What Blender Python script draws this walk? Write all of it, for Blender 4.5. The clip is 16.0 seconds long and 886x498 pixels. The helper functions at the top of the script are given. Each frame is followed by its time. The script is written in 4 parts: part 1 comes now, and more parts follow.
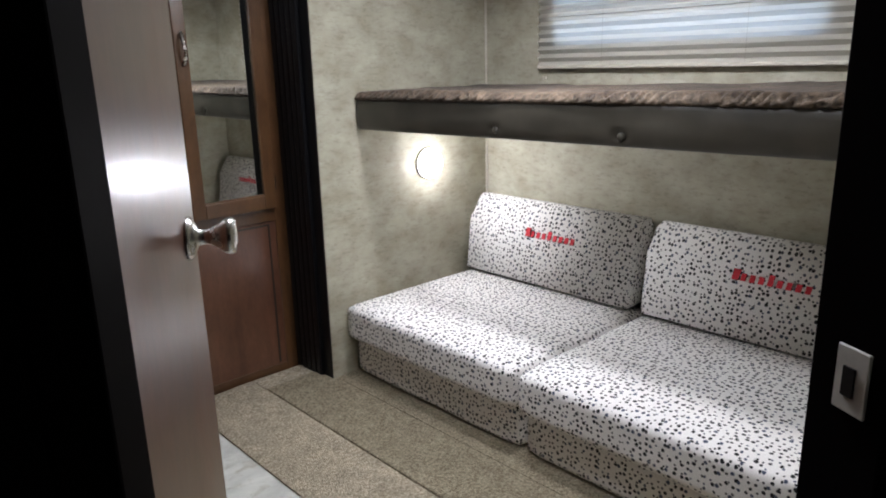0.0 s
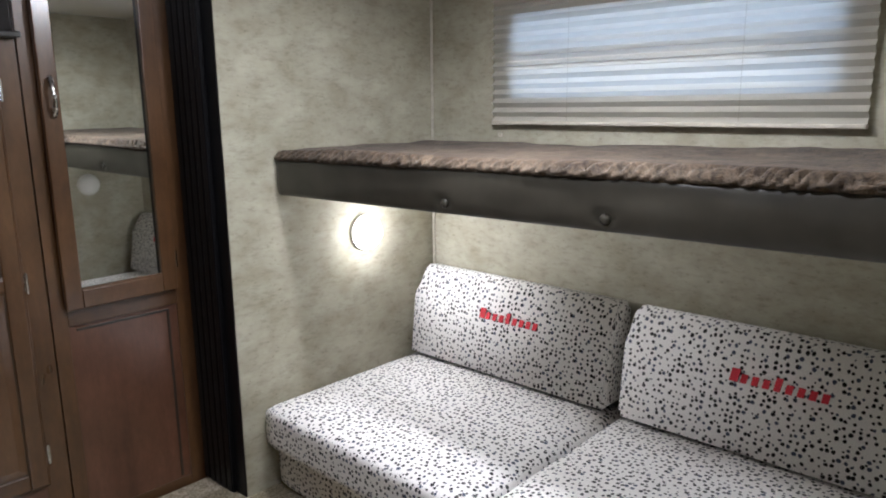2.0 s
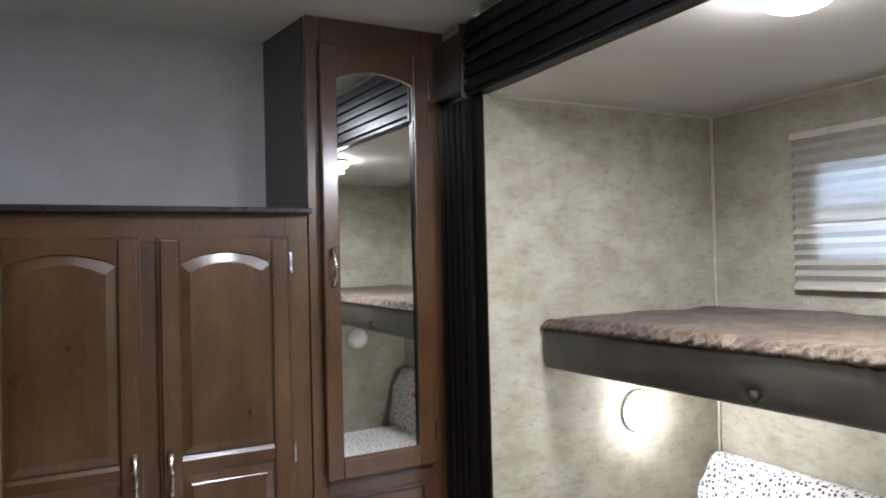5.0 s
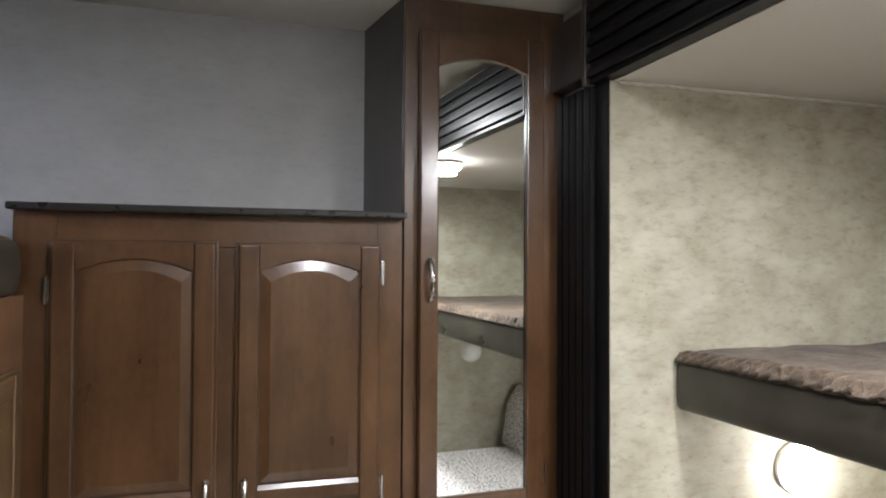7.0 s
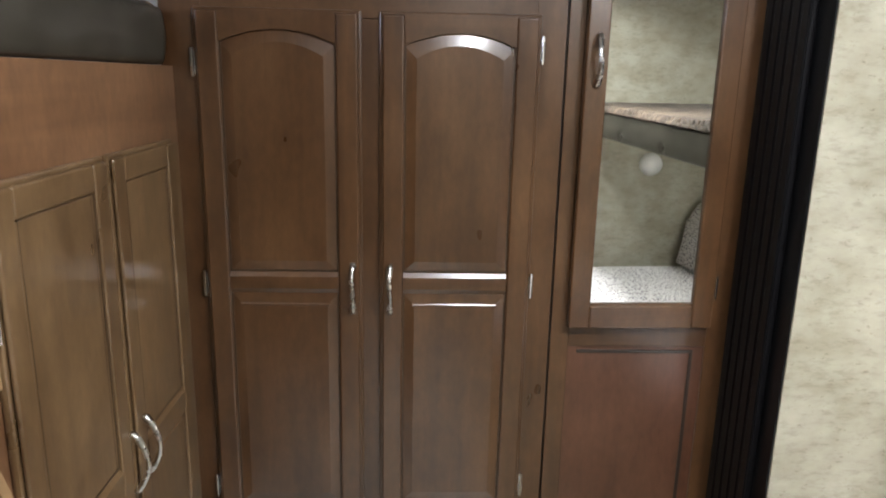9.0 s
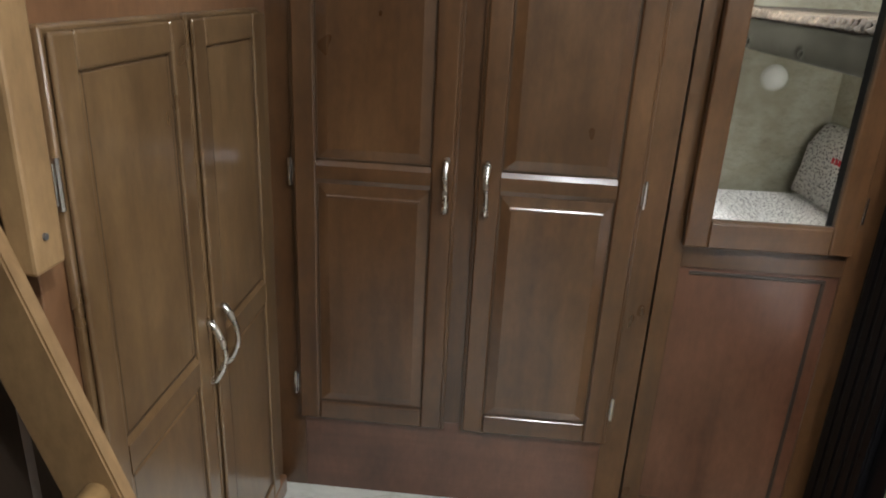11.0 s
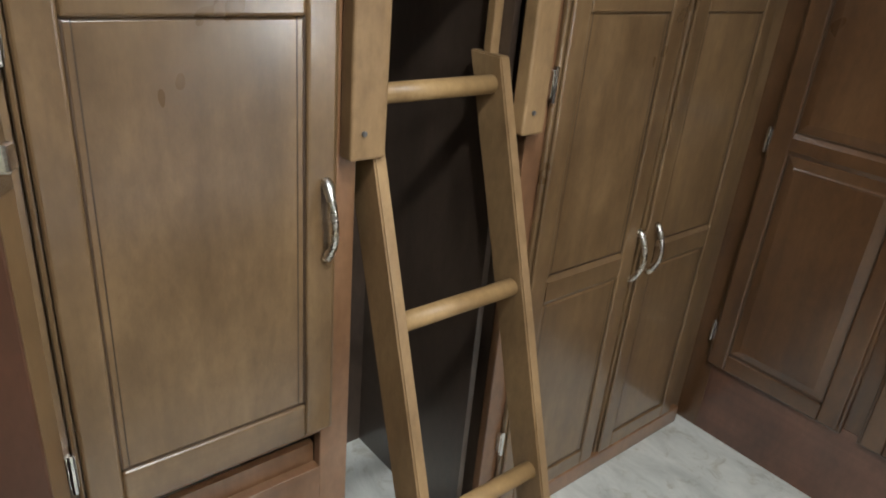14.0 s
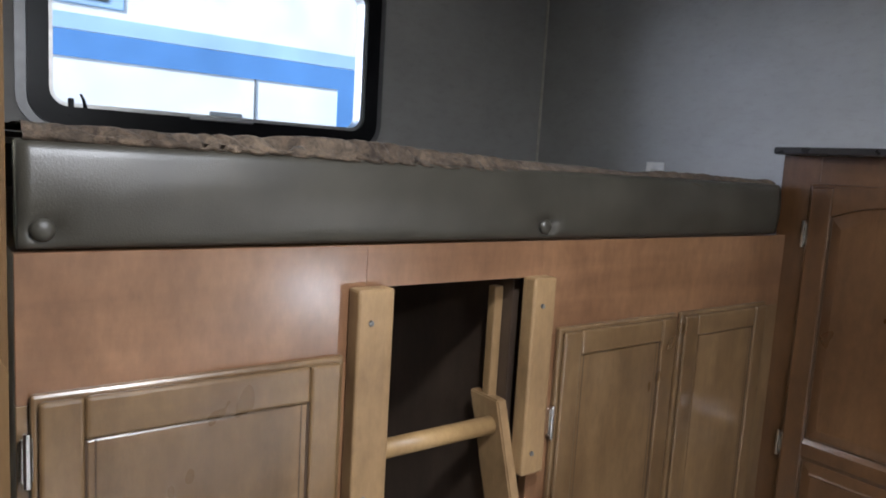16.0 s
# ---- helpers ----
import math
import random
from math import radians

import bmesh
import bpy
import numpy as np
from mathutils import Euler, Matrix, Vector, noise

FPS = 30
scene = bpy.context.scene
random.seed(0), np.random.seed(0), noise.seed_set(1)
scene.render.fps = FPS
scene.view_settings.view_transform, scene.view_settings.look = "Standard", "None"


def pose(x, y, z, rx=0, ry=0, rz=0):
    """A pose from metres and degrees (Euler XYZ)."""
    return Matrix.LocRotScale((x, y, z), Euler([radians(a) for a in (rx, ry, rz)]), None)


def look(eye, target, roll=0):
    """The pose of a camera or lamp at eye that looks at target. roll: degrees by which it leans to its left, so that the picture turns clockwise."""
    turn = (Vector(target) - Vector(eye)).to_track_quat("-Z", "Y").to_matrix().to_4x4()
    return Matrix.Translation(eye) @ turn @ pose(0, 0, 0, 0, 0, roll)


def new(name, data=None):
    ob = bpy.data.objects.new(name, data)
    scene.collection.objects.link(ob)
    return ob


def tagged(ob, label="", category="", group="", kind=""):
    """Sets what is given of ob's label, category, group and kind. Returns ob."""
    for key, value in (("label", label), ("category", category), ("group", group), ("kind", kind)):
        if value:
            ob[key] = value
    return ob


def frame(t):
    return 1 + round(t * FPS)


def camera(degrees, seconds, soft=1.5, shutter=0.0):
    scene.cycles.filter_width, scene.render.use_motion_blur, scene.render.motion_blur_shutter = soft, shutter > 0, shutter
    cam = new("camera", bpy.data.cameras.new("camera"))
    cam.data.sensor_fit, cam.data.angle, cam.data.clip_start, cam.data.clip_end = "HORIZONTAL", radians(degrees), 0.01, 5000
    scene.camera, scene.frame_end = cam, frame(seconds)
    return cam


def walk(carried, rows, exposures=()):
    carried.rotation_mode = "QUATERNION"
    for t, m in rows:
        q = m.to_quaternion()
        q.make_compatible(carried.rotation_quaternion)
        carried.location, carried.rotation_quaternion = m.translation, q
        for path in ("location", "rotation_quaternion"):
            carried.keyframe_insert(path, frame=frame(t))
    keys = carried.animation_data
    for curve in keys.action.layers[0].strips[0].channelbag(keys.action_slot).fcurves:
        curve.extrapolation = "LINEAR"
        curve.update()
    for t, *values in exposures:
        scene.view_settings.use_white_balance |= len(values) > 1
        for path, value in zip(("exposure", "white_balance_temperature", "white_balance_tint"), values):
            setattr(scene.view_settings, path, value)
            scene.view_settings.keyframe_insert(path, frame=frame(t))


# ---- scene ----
cam = camera(64.7, 16.0, soft=1.9)
PATH = [
    (0, (0.827, 0.138, 1.252), (2.138, 1.557, 0.736), -1.4),
    (0.5, (0.929, 0.207, 1.276), (2.232, 1.651, 0.811), -1.5),
    (1, (1.009, 0.254, 1.272), (2.297, 1.725, 0.851), -1.8),
    (1.5, (1.092, 0.347, 1.27), (2.438, 1.764, 0.845), -1.2),
    (2, (1.172, 0.464, 1.284), (2.61, 1.795, 0.882), -0.6),
    (2.5, (1.208, 0.515, 1.286), (2.685, 1.814, 0.926), -0.4),
    (3, (1.235, 0.55, 1.298), (2.675, 1.893, 0.946), -0.7),
    (3.5, (1.278, 0.605, 1.327), (2.548, 2.133, 1.097), -1.1),
    (4, (1.278, 0.636, 1.35), (2.398, 2.29, 1.251), -1.5),
    (4.5, (1.26, 0.647, 1.339), (2.251, 2.384, 1.336), -1.6),
    (4.7, (1.245, 0.657, 1.337), (2.203, 2.412, 1.352), -1.5),
    (6.8, (1.379, 0.871, 1.352), (2.042, 2.758, 1.381), -0.1),
    (7, (1.406, 0.905, 1.358), (1.994, 2.816, 1.402), 0.3),
    (7.5, (1.468, 0.99, 1.365), (1.857, 2.951, 1.366), 1.0),
    (8, (1.518, 1.02, 1.349), (1.733, 3.006, 1.249), 1.1),
    (8.5, (1.508, 1.039, 1.309), (1.626, 3.013, 1.01), 0.8),
    (8.7, (1.505, 1.049, 1.292), (1.605, 3.01, 0.914), 1.0),
    (10.8, (1.473, 1.143, 1.209), (1.442, 3.022, 0.525), 2.2),
    (11, (1.465, 1.193, 1.195), (1.333, 3.059, 0.488), 2.9),
    (11.5, (1.461, 1.228, 1.164), (1.111, 3.017, 0.342), 4.0),
    (12, (1.519, 1.2, 1.185), (0.792, 2.855, 0.329), 3.0),
    (12.5, (1.655, 1.159, 1.161), (0.632, 2.642, 0.293), 4.8),
    (13, (1.719, 1.122, 1.152), (0.515, 2.426, 0.23), 4.7),
    (13.5, (1.73, 1.07, 1.153), (0.418, 2.241, 0.201), 4.4),
    (14, (1.773, 1.002, 1.192), (0.4, 2.194, 0.36), 5.2),
    (14.5, (1.793, 0.965, 1.254), (0.369, 2.233, 0.649), 5.6),
    (15, (1.795, 0.957, 1.3), (0.323, 2.235, 0.856), 4.1),
    (15.5, (1.792, 1.004, 1.363), (0.27, 2.258, 1.032), 4.0),
    (16, (1.806, 1.025, 1.403), (0.217, 2.215, 1.164), 3.4),
]
walk(cam, [(t, look(eye, target, roll)) for t, eye, target, roll in PATH],
     exposures=[(0.0, 0.33, 5950, 13), (4.0, 0.33, 5920, 13), (4.5, 0.58, 5850, 15), (7.5, 0.93, 6250, 12), (8.0, 0.98, 6200, 12), (8.5, 1.03, 6200, 11), (11.0, 0.76, 6300, 9),
                (12.5, 0.66, 6500, 6), (13.5, 0.66, 6550, 6), (14.5, 0.76, 5820, 9), (16.0, 0.82, 5900, 11)])

# ---- world and lights ----
FZ = -0.024            # vinyl floor level; the raised carpet of the slide-out lies at 0
world = bpy.data.worlds.new("world")
scene.world = world
world.use_nodes = True
sky = world.node_tree.nodes.new("ShaderNodeTexSky")
sky.sky_type, sky.sun_disc = "NISHITA", False
sky.sun_elevation, sky.sun_rotation = radians(38), radians(160)
world.node_tree.links.new(sky.outputs[0], world.node_tree.nodes["Background"].inputs[0])
world.node_tree.nodes["Background"].inputs[1].default_value = 0.15
sun_lamp = bpy.data.lights.new("sun", "SUN")
sun_lamp.energy, sun_lamp.angle, sun_lamp.color = 5.0, radians(0.6), (1.0, 0.97, 0.93)
sun = new("sun", sun_lamp)
sun.matrix_world = look((2.2, -6, 5), (0, 0, 0))


def lamp(name, kind, place, target, power, size, colour):
    data = bpy.data.lights.new(name, kind)
    data.energy, data.color = power, colour
    if kind == "AREA":
        data.shape, data.size = "DISK", size
    else:
        data.shadow_soft_size = size
    ob = new(name, data)
    ob.matrix_world = look(place, target)
    return ob


WARM = (1.0, 0.98, 0.955)
SLIDE_LIGHT = (2.376, 1.47, 1.8065)
MAIN_LIGHT = (1.80, 1.32, 2.054)
lamp("slide_ceiling_lamp", "AREA", (SLIDE_LIGHT[0], SLIDE_LIGHT[1], SLIDE_LIGHT[2] - 0.056), (SLIDE_LIGHT[0], SLIDE_LIGHT[1], 0), 10.0, 0.09, WARM)
lamp("main_ceiling_lamp", "AREA", (MAIN_LIGHT[0], MAIN_LIGHT[1], MAIN_LIGHT[2] - 0.056), (MAIN_LIGHT[0], MAIN_LIGHT[1], 0), 8.5, 0.13, WARM)
lamp("sconce_lamp", "AREA", (2.835, 2.332, 0.832), (2.835, 1.6, 0.832), 0.6, 0.11, (1.0, 0.98, 0.97))


SKY_BLUE = (0.74, 0.80, 1.0)
window_sky = bpy.data.lights.new("window_daylight", "AREA")
window_sky.shape, window_sky.size, window_sky.size_y, window_sky.energy, window_sky.color = "RECTANGLE", 1.2, 0.7, 27.0, SKY_BLUE
new("window_daylight", window_sky).matrix_world = look((-1.70, 0.05, 1.95), (0.5, 2.8, 1.65))
day = bpy.data.lights.new("shade_daylight", "AREA")
day.shape, day.size, day.size_y, day.energy, day.color = "RECTANGLE", 1.20, 0.44, 2.9, (0.46, 0.66, 1.0)
new("shade_daylight", day).matrix_world = look((3.335, 1.48, 1.45), (0, 1.48, 1.45))


def material(name, base, rough=0.5, metal=0.0, spec=0.5):
    m = bpy.data.materials.new(name)
    m.use_nodes = True
    b = m.node_tree.nodes["Principled BSDF"]
    b.inputs["Base Color"].default_value = (*base, 1)
    b.inputs["Roughness"].default_value, b.inputs["Metallic"].default_value = rough, metal
    b.inputs["Specular IOR Level"].default_value = spec
    return m, m.node_tree, b


def add(tree, kind, **values):
    n = tree.nodes.new("ShaderNode" + kind)
    for key, v in values.items():
        n.inputs[key.replace("_", " ")].default_value = v
    return n


def coords(tree, scale, source="Object"):
    tc, mp = tree.nodes.new("ShaderNodeTexCoord"), tree.nodes.new("ShaderNodeMapping")
    mp.inputs["Scale"].default_value = scale
    tree.links.new(tc.outputs[source], mp.inputs["Vector"])
    return mp.outputs[0]


def ramp(tree, fac, stops):
    r = tree.nodes.new("ShaderNodeValToRGB")
    e = r.color_ramp.elements
    while len(e) < len(stops):
        e.new(0.5)
    for el, (at, col) in zip(e, stops):
        el.position, el.color = at, (*col, 1)
    tree.links.new(fac, r.inputs[0])
    return r.outputs[0]


def mix(tree, fac, a, b, mode="MIX"):
    n = tree.nodes.new("ShaderNodeMix")
    n.data_type, n.blend_type = "RGBA", mode
    for socket, v in ((n.inputs["Factor"], fac), (n.inputs["A"], a), (n.inputs["B"], b)):
        if isinstance(v, (int, float)):
            socket.default_value = v
        elif isinstance(v, tuple):
            socket.default_value = (*v, 1)
        else:
            tree.links.new(v, socket)
    return n.outputs["Result"]


def bump(tree, bsdf, height, strength, distance=0.002):
    b = tree.nodes.new("ShaderNodeBump")
    b.inputs["Strength"].default_value, b.inputs["Distance"].default_value = strength, distance
    tree.links.new(height, b.inputs["Height"])
    tree.links.new(b.outputs[0], bsdf.inputs["Normal"])


def math_node(tree, op, a, b=None):
    n = tree.nodes.new("ShaderNodeMath")
    n.operation = op
    for socket, v in zip(n.inputs, (a, b)):
        if v is None:
            continue
        if isinstance(v, (int, float)):
            socket.default_value = v
        else:
            tree.links.new(v, socket)
    return n.outputs[0]


def wood(name, dark, mid, light, grain, rough=0.27):
    """Stained maple: long streaks, cloudy glaze and a satin lacquer. grain: texture scale along x, y, z."""
    m, t, b = material(name, mid, rough)
    streak = add(t, "TexNoise", Scale=1.0, Detail=5.0, Roughness=0.55, Distortion=0.4)
    t.links.new(coords(t, grain), streak.inputs["Vector"])
    cloud = add(t, "TexNoise", Scale=7.0, Detail=3.0, Roughness=0.6)
    t.links.new(coords(t, (1, 1, 0.6)), cloud.inputs["Vector"])
    info = t.nodes.new("ShaderNodeObjectInfo")
    fleck = add(t, "TexNoise", Scale=75.0, Detail=3.0, Roughness=0.7)
    t.links.new(coords(t, (1, 1, 0.45)), fleck.inputs["Vector"])
    dark, light = (tuple(0.6 * e + 0.4 * m_ for e, m_ in zip(end, mid)) for end in (dark, light))
    c = ramp(t, streak.outputs[0], [(0.18, dark), (0.5, mid), (0.84, light)])
    c = mix(t, 0.7, c, ramp(t, fleck.outputs[0], [(0.3, (0.80, 0.78, 0.74)), (0.7, (1.14, 1.14, 1.12))]), "MULTIPLY")
    blot = ramp(t, cloud.outputs[0], [(0.3, (0.52, 0.46, 0.41)), (0.70, (1.20, 1.18, 1.14))])
    c = mix(t, 0.75, c, blot, "MULTIPLY")
    tone = ramp(t, info.outputs["Random"], [(0.0, (0.86, 0.84, 0.82)), (1.0, (1.1, 1.1, 1.08))])
    c = mix(t, 0.4, c, tone, "MULTIPLY")
    t.links.new(c, b.inputs["Base Color"])
    r = t.nodes.new("ShaderNodeMapRange")
    r.inputs["To Min"].default_value, r.inputs["To Max"].default_value = rough - 0.06, rough + 0.14
    t.links.new(cloud.outputs[0], r.inputs["Value"])
    t.links.new(r.outputs[0], b.inputs["Roughness"])
    bump(t, b, streak.outputs[0], 0.03)
    b.inputs["Coat Weight"].default_value, b.inputs["Coat Roughness"].default_value = 1.0, 0.20
    return m


V, HX, HY = (20, 20, 1.6), (1.6, 20, 20), (20, 1.6, 20)
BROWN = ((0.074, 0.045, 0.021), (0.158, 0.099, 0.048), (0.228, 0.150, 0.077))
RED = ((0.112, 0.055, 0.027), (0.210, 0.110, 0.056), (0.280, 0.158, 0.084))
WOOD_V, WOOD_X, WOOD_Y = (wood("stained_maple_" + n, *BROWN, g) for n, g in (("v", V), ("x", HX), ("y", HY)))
# Same maple as BROWN; dimmer, redder light on the north fronts is coloured in.
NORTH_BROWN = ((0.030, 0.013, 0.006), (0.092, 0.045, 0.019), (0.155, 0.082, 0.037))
NWOOD_V, NWOOD_X = wood("dimmed_maple_v", *NORTH_BROWN, V), wood("dimmed_maple_x", *NORTH_BROWN, HX)
PANEL_V, PANEL_Y = wood("cherry_panel_v", *RED, V, 0.36), wood("cherry_panel_y", *RED, HY, 0.36)
LADDER_WOOD = wood("ladder_maple", (0.19, 0.118, 0.056), (0.28, 0.182, 0.090), (0.35, 0.235, 0.122), V, 0.45)
RUNG_WOOD = wood("rung_maple", (0.25, 0.160, 0.070), (0.35, 0.230, 0.105), (0.43, 0.295, 0.145), HY, 0.45)
for bare in (LADDER_WOOD, RUNG_WOOD):
    bare.node_tree.nodes["Principled BSDF"].inputs["Coat Weight"].default_value = 0.1
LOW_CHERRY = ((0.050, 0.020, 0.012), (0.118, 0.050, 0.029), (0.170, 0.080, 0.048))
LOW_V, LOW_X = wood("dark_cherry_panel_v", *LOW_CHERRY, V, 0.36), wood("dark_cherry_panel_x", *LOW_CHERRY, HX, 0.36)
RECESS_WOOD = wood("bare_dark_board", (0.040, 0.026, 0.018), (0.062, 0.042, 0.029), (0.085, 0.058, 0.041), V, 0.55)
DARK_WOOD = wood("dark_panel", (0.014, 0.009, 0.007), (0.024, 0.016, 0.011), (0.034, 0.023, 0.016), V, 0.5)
LEAF_WOOD = wood("door_leaf_wood", (0.075, 0.030, 0.018), (0.105, 0.044, 0.026), (0.135, 0.060, 0.036), V, 0.30)
leaf_bsdf = LEAF_WOOD.node_tree.nodes["Principled BSDF"]
leaf_bsdf.inputs["Specular IOR Level"].default_value, leaf_bsdf.inputs["Coat Weight"].default_value = 0.5, 0.45


def make_wallpaper(name, a, b_, c_, strength=1.0):
    """Brushed linen-look paper: cloudy patches, short level dashes and a fine weave."""
    m, t, b = material(name, b_, 0.68, spec=0.3)
    big = add(t, "TexNoise", Scale=1.0, Detail=4.0, Roughness=0.6)
    t.links.new(coords(t, (8, 8, 11)), big.inputs["Vector"])
    dash = add(t, "TexNoise", Scale=1.0, Detail=5.0, Roughness=0.65)
    t.links.new(coords(t, (24, 24, 62)), dash.inputs["Vector"])
    blot = add(t, "TexNoise", Scale=1.0, Detail=4.0, Roughness=0.75)
    t.links.new(coords(t, (42, 42, 84)), blot.inputs["Vector"])
    weave = add(t, "TexNoise", Scale=1.0, Detail=2.0)
    t.links.new(coords(t, (600, 600, 240)), weave.inputs["Vector"])
    col = ramp(t, big.outputs[0], [(0.34, a), (0.50, b_), (0.66, c_)])
    col = mix(t, 0.6 * strength, col, ramp(t, dash.outputs[0], [(0.32, (0.70, 0.69, 0.65)), (0.48, (1, 1, 1)), (0.70, (1.10, 1.10, 1.08))]), "MULTIPLY")
    col = mix(t, 0.8 * strength, col, ramp(t, blot.outputs[0], [(0.28, (0.58, 0.55, 0.50)), (0.40, (1, 1, 1))]), "MULTIPLY")
    t.links.new(col, b.inputs["Base Color"])
    bump(t, b, weave.outputs[0], 0.25, 0.0008)
    return m


WALLPAPER = make_wallpaper("mottled_wallpaper", (0.310, 0.288, 0.216), (0.362, 0.342, 0.266), (0.410, 0.392, 0.314))
PLAIN_PAPER = make_wallpaper("plain_grey_wallpaper", (0.335, 0.325, 0.305), (0.35, 0.34, 0.32), (0.365, 0.355, 0.335), 0.3)
CEIL, t, b = material("ceiling_white", (0.62, 0.60, 0.55), 0.7)
n1 = add(t, "TexNoise", Scale=180.0, Detail=3.0)
t.links.new(coords(t, (1, 1, 1)), n1.inputs["Vector"])
bump(t, b, n1.outputs[0], 0.2, 0.001)


def make_carpet(name, tone):
    m, t, b = material(name, (0.3, 0.26, 0.2), 0.95, spec=0.1)
    big = add(t, "TexNoise", Scale=14.0, Detail=4.0)
    tuft = add(t, "TexVoronoi", Scale=230.0)
    fine = add(t, "TexNoise", Scale=115.0, Detail=5.0, Roughness=0.8)
    for n in (big, tuft, fine):
        t.links.new(coords(t, (1, 1, 1)), n.inputs["Vector"])
    col = ramp(t, fine.outputs[0], [(0.32, (0.13, 0.108, 0.076)), (0.5, (0.36, 0.315, 0.24)), (0.68, (0.62, 0.56, 0.45))])
    shade = ramp(t, big.outputs[0], [(0.3, tuple(c * 0.82 for c in tone)), (0.7, tuple(c * 1.08 for c in tone))])
    t.links.new(mix(t, 1.0, col, shade, "MULTIPLY"), b.inputs["Base Color"])
    bump(t, b, mix(t, 0.5, fine.outputs[0], tuft.outputs["Distance"]), 1.0, 0.012)
    return m


def make_vinyl():
    m, t, b = material("grey_stone_vinyl", (0.5, 0.5, 0.46), 0.34)
    big = add(t, "TexNoise", Scale=5.0, Detail=7.0, Roughness=0.66, Distortion=0.5)
    t.links.new(coords(t, (1, 2.2, 1)), big.inputs["Vector"])
    vein = add(t, "TexNoise", Scale=16.0, Detail=5.0, Roughness=0.7, Distortion=0.8)
    t.links.new(coords(t, (1, 1, 1)), vein.inputs["Vector"])
    col = ramp(t, big.outputs[0], [(0.30, (0.40, 0.41, 0.385)), (0.5, (0.54, 0.55, 0.515)), (0.72, (0.68, 0.68, 0.635))])
    spots = ramp(t, vein.outputs[0], [(0.32, (0.68, 0.64, 0.56)), (0.46, (1, 1, 1))])
    t.links.new(mix(t, 0.8, col, spots, "MULTIPLY"), b.inputs["Base Color"])
    bump(t, b, vein.outputs[0], 0.05)
    return m


def make_spots():
    """Cream fabric with round black and slate-blue dots of uneven size, laid on each face of a cushion."""
    m, t, b = material("spotted_fabric", (0.7, 0.68, 0.62), 0.85, spec=0.2)
    place = t.nodes.new("ShaderNodeSeparateXYZ")
    t.links.new(coords(t, (1, 1, 1)), place.inputs[0])
    facing = t.nodes.new("ShaderNodeSeparateXYZ")
    geo = t.nodes.new("ShaderNodeNewGeometry")
    t.links.new(geo.outputs["True Normal"], facing.inputs[0])
    front = math_node(t, "GREATER_THAN", math_node(t, "ABSOLUTE", facing.outputs[0]), 0.62)
    end = math_node(t, "GREATER_THAN", math_node(t, "ABSOLUTE", facing.outputs[1]), 0.72)

    def choose(fac, a, c):
        n = t.nodes.new("ShaderNodeMix")
        t.links.new(fac, n.inputs["Factor"])
        t.links.new(a, n.inputs[2])
        t.links.new(c, n.inputs[3])
        return n.outputs[0]

    flat = t.nodes.new("ShaderNodeCombineXYZ")
    t.links.new(choose(front, place.outputs[0], place.outputs[2]), flat.inputs[0])
    t.links.new(choose(end, place.outputs[1], place.outputs[2]), flat.inputs[1])
    warp = add(t, "TexNoise", Scale=120.0, Detail=2.0)
    t.links.new(flat.outputs[0], warp.inputs["Vector"])
    vec = t.nodes.new("ShaderNodeVectorMath")
    vec.operation = "MULTIPLY_ADD"
    t.links.new(warp.outputs["Color"], vec.inputs[0])
    vec.inputs[1].default_value = (0.006, 0.006, 0.0)
    t.links.new(flat.outputs[0], vec.inputs[2])
    vor = add(t, "TexVoronoi", Scale=58.0, Randomness=0.8)
    vor.voronoi_dimensions = "2D"
    t.links.new(vec.outputs[0], vor.inputs["Vector"])
    sep = t.nodes.new("ShaderNodeSeparateColor")
    t.links.new(vor.outputs["Color"], sep.inputs[0])
    limit = math_node(t, "MULTIPLY_ADD", sep.outputs[0], 0.19)
    limit.node.inputs[2].default_value = 0.19
    inside = math_node(t, "MULTIPLY", math_node(t, "SUBTRACT", limit, vor.outputs["Distance"]), 14.0)
    inside.node.use_clamp = True
    ink = ramp(t, sep.outputs[1], [(0.0, (0.012, 0.012, 0.014)), (0.72, (0.02, 0.02, 0.022)), (0.80, (0.07, 0.085, 0.13))])
    cloth = add(t, "TexNoise", Scale=420.0, Detail=3.0)
    t.links.new(coords(t, (1, 1, 1)), cloth.inputs["Vector"])
    base = ramp(t, cloth.outputs[0], [(0.3, (0.70, 0.68, 0.665)), (0.7, (0.86, 0.84, 0.825))])
    t.links.new(mix(t, inside, base, ink), b.inputs["Base Color"])
    bump(t, b, cloth.outputs[0], 0.35, 0.001)
    b.inputs["Sheen Weight"].default_value = 0.2
    return m


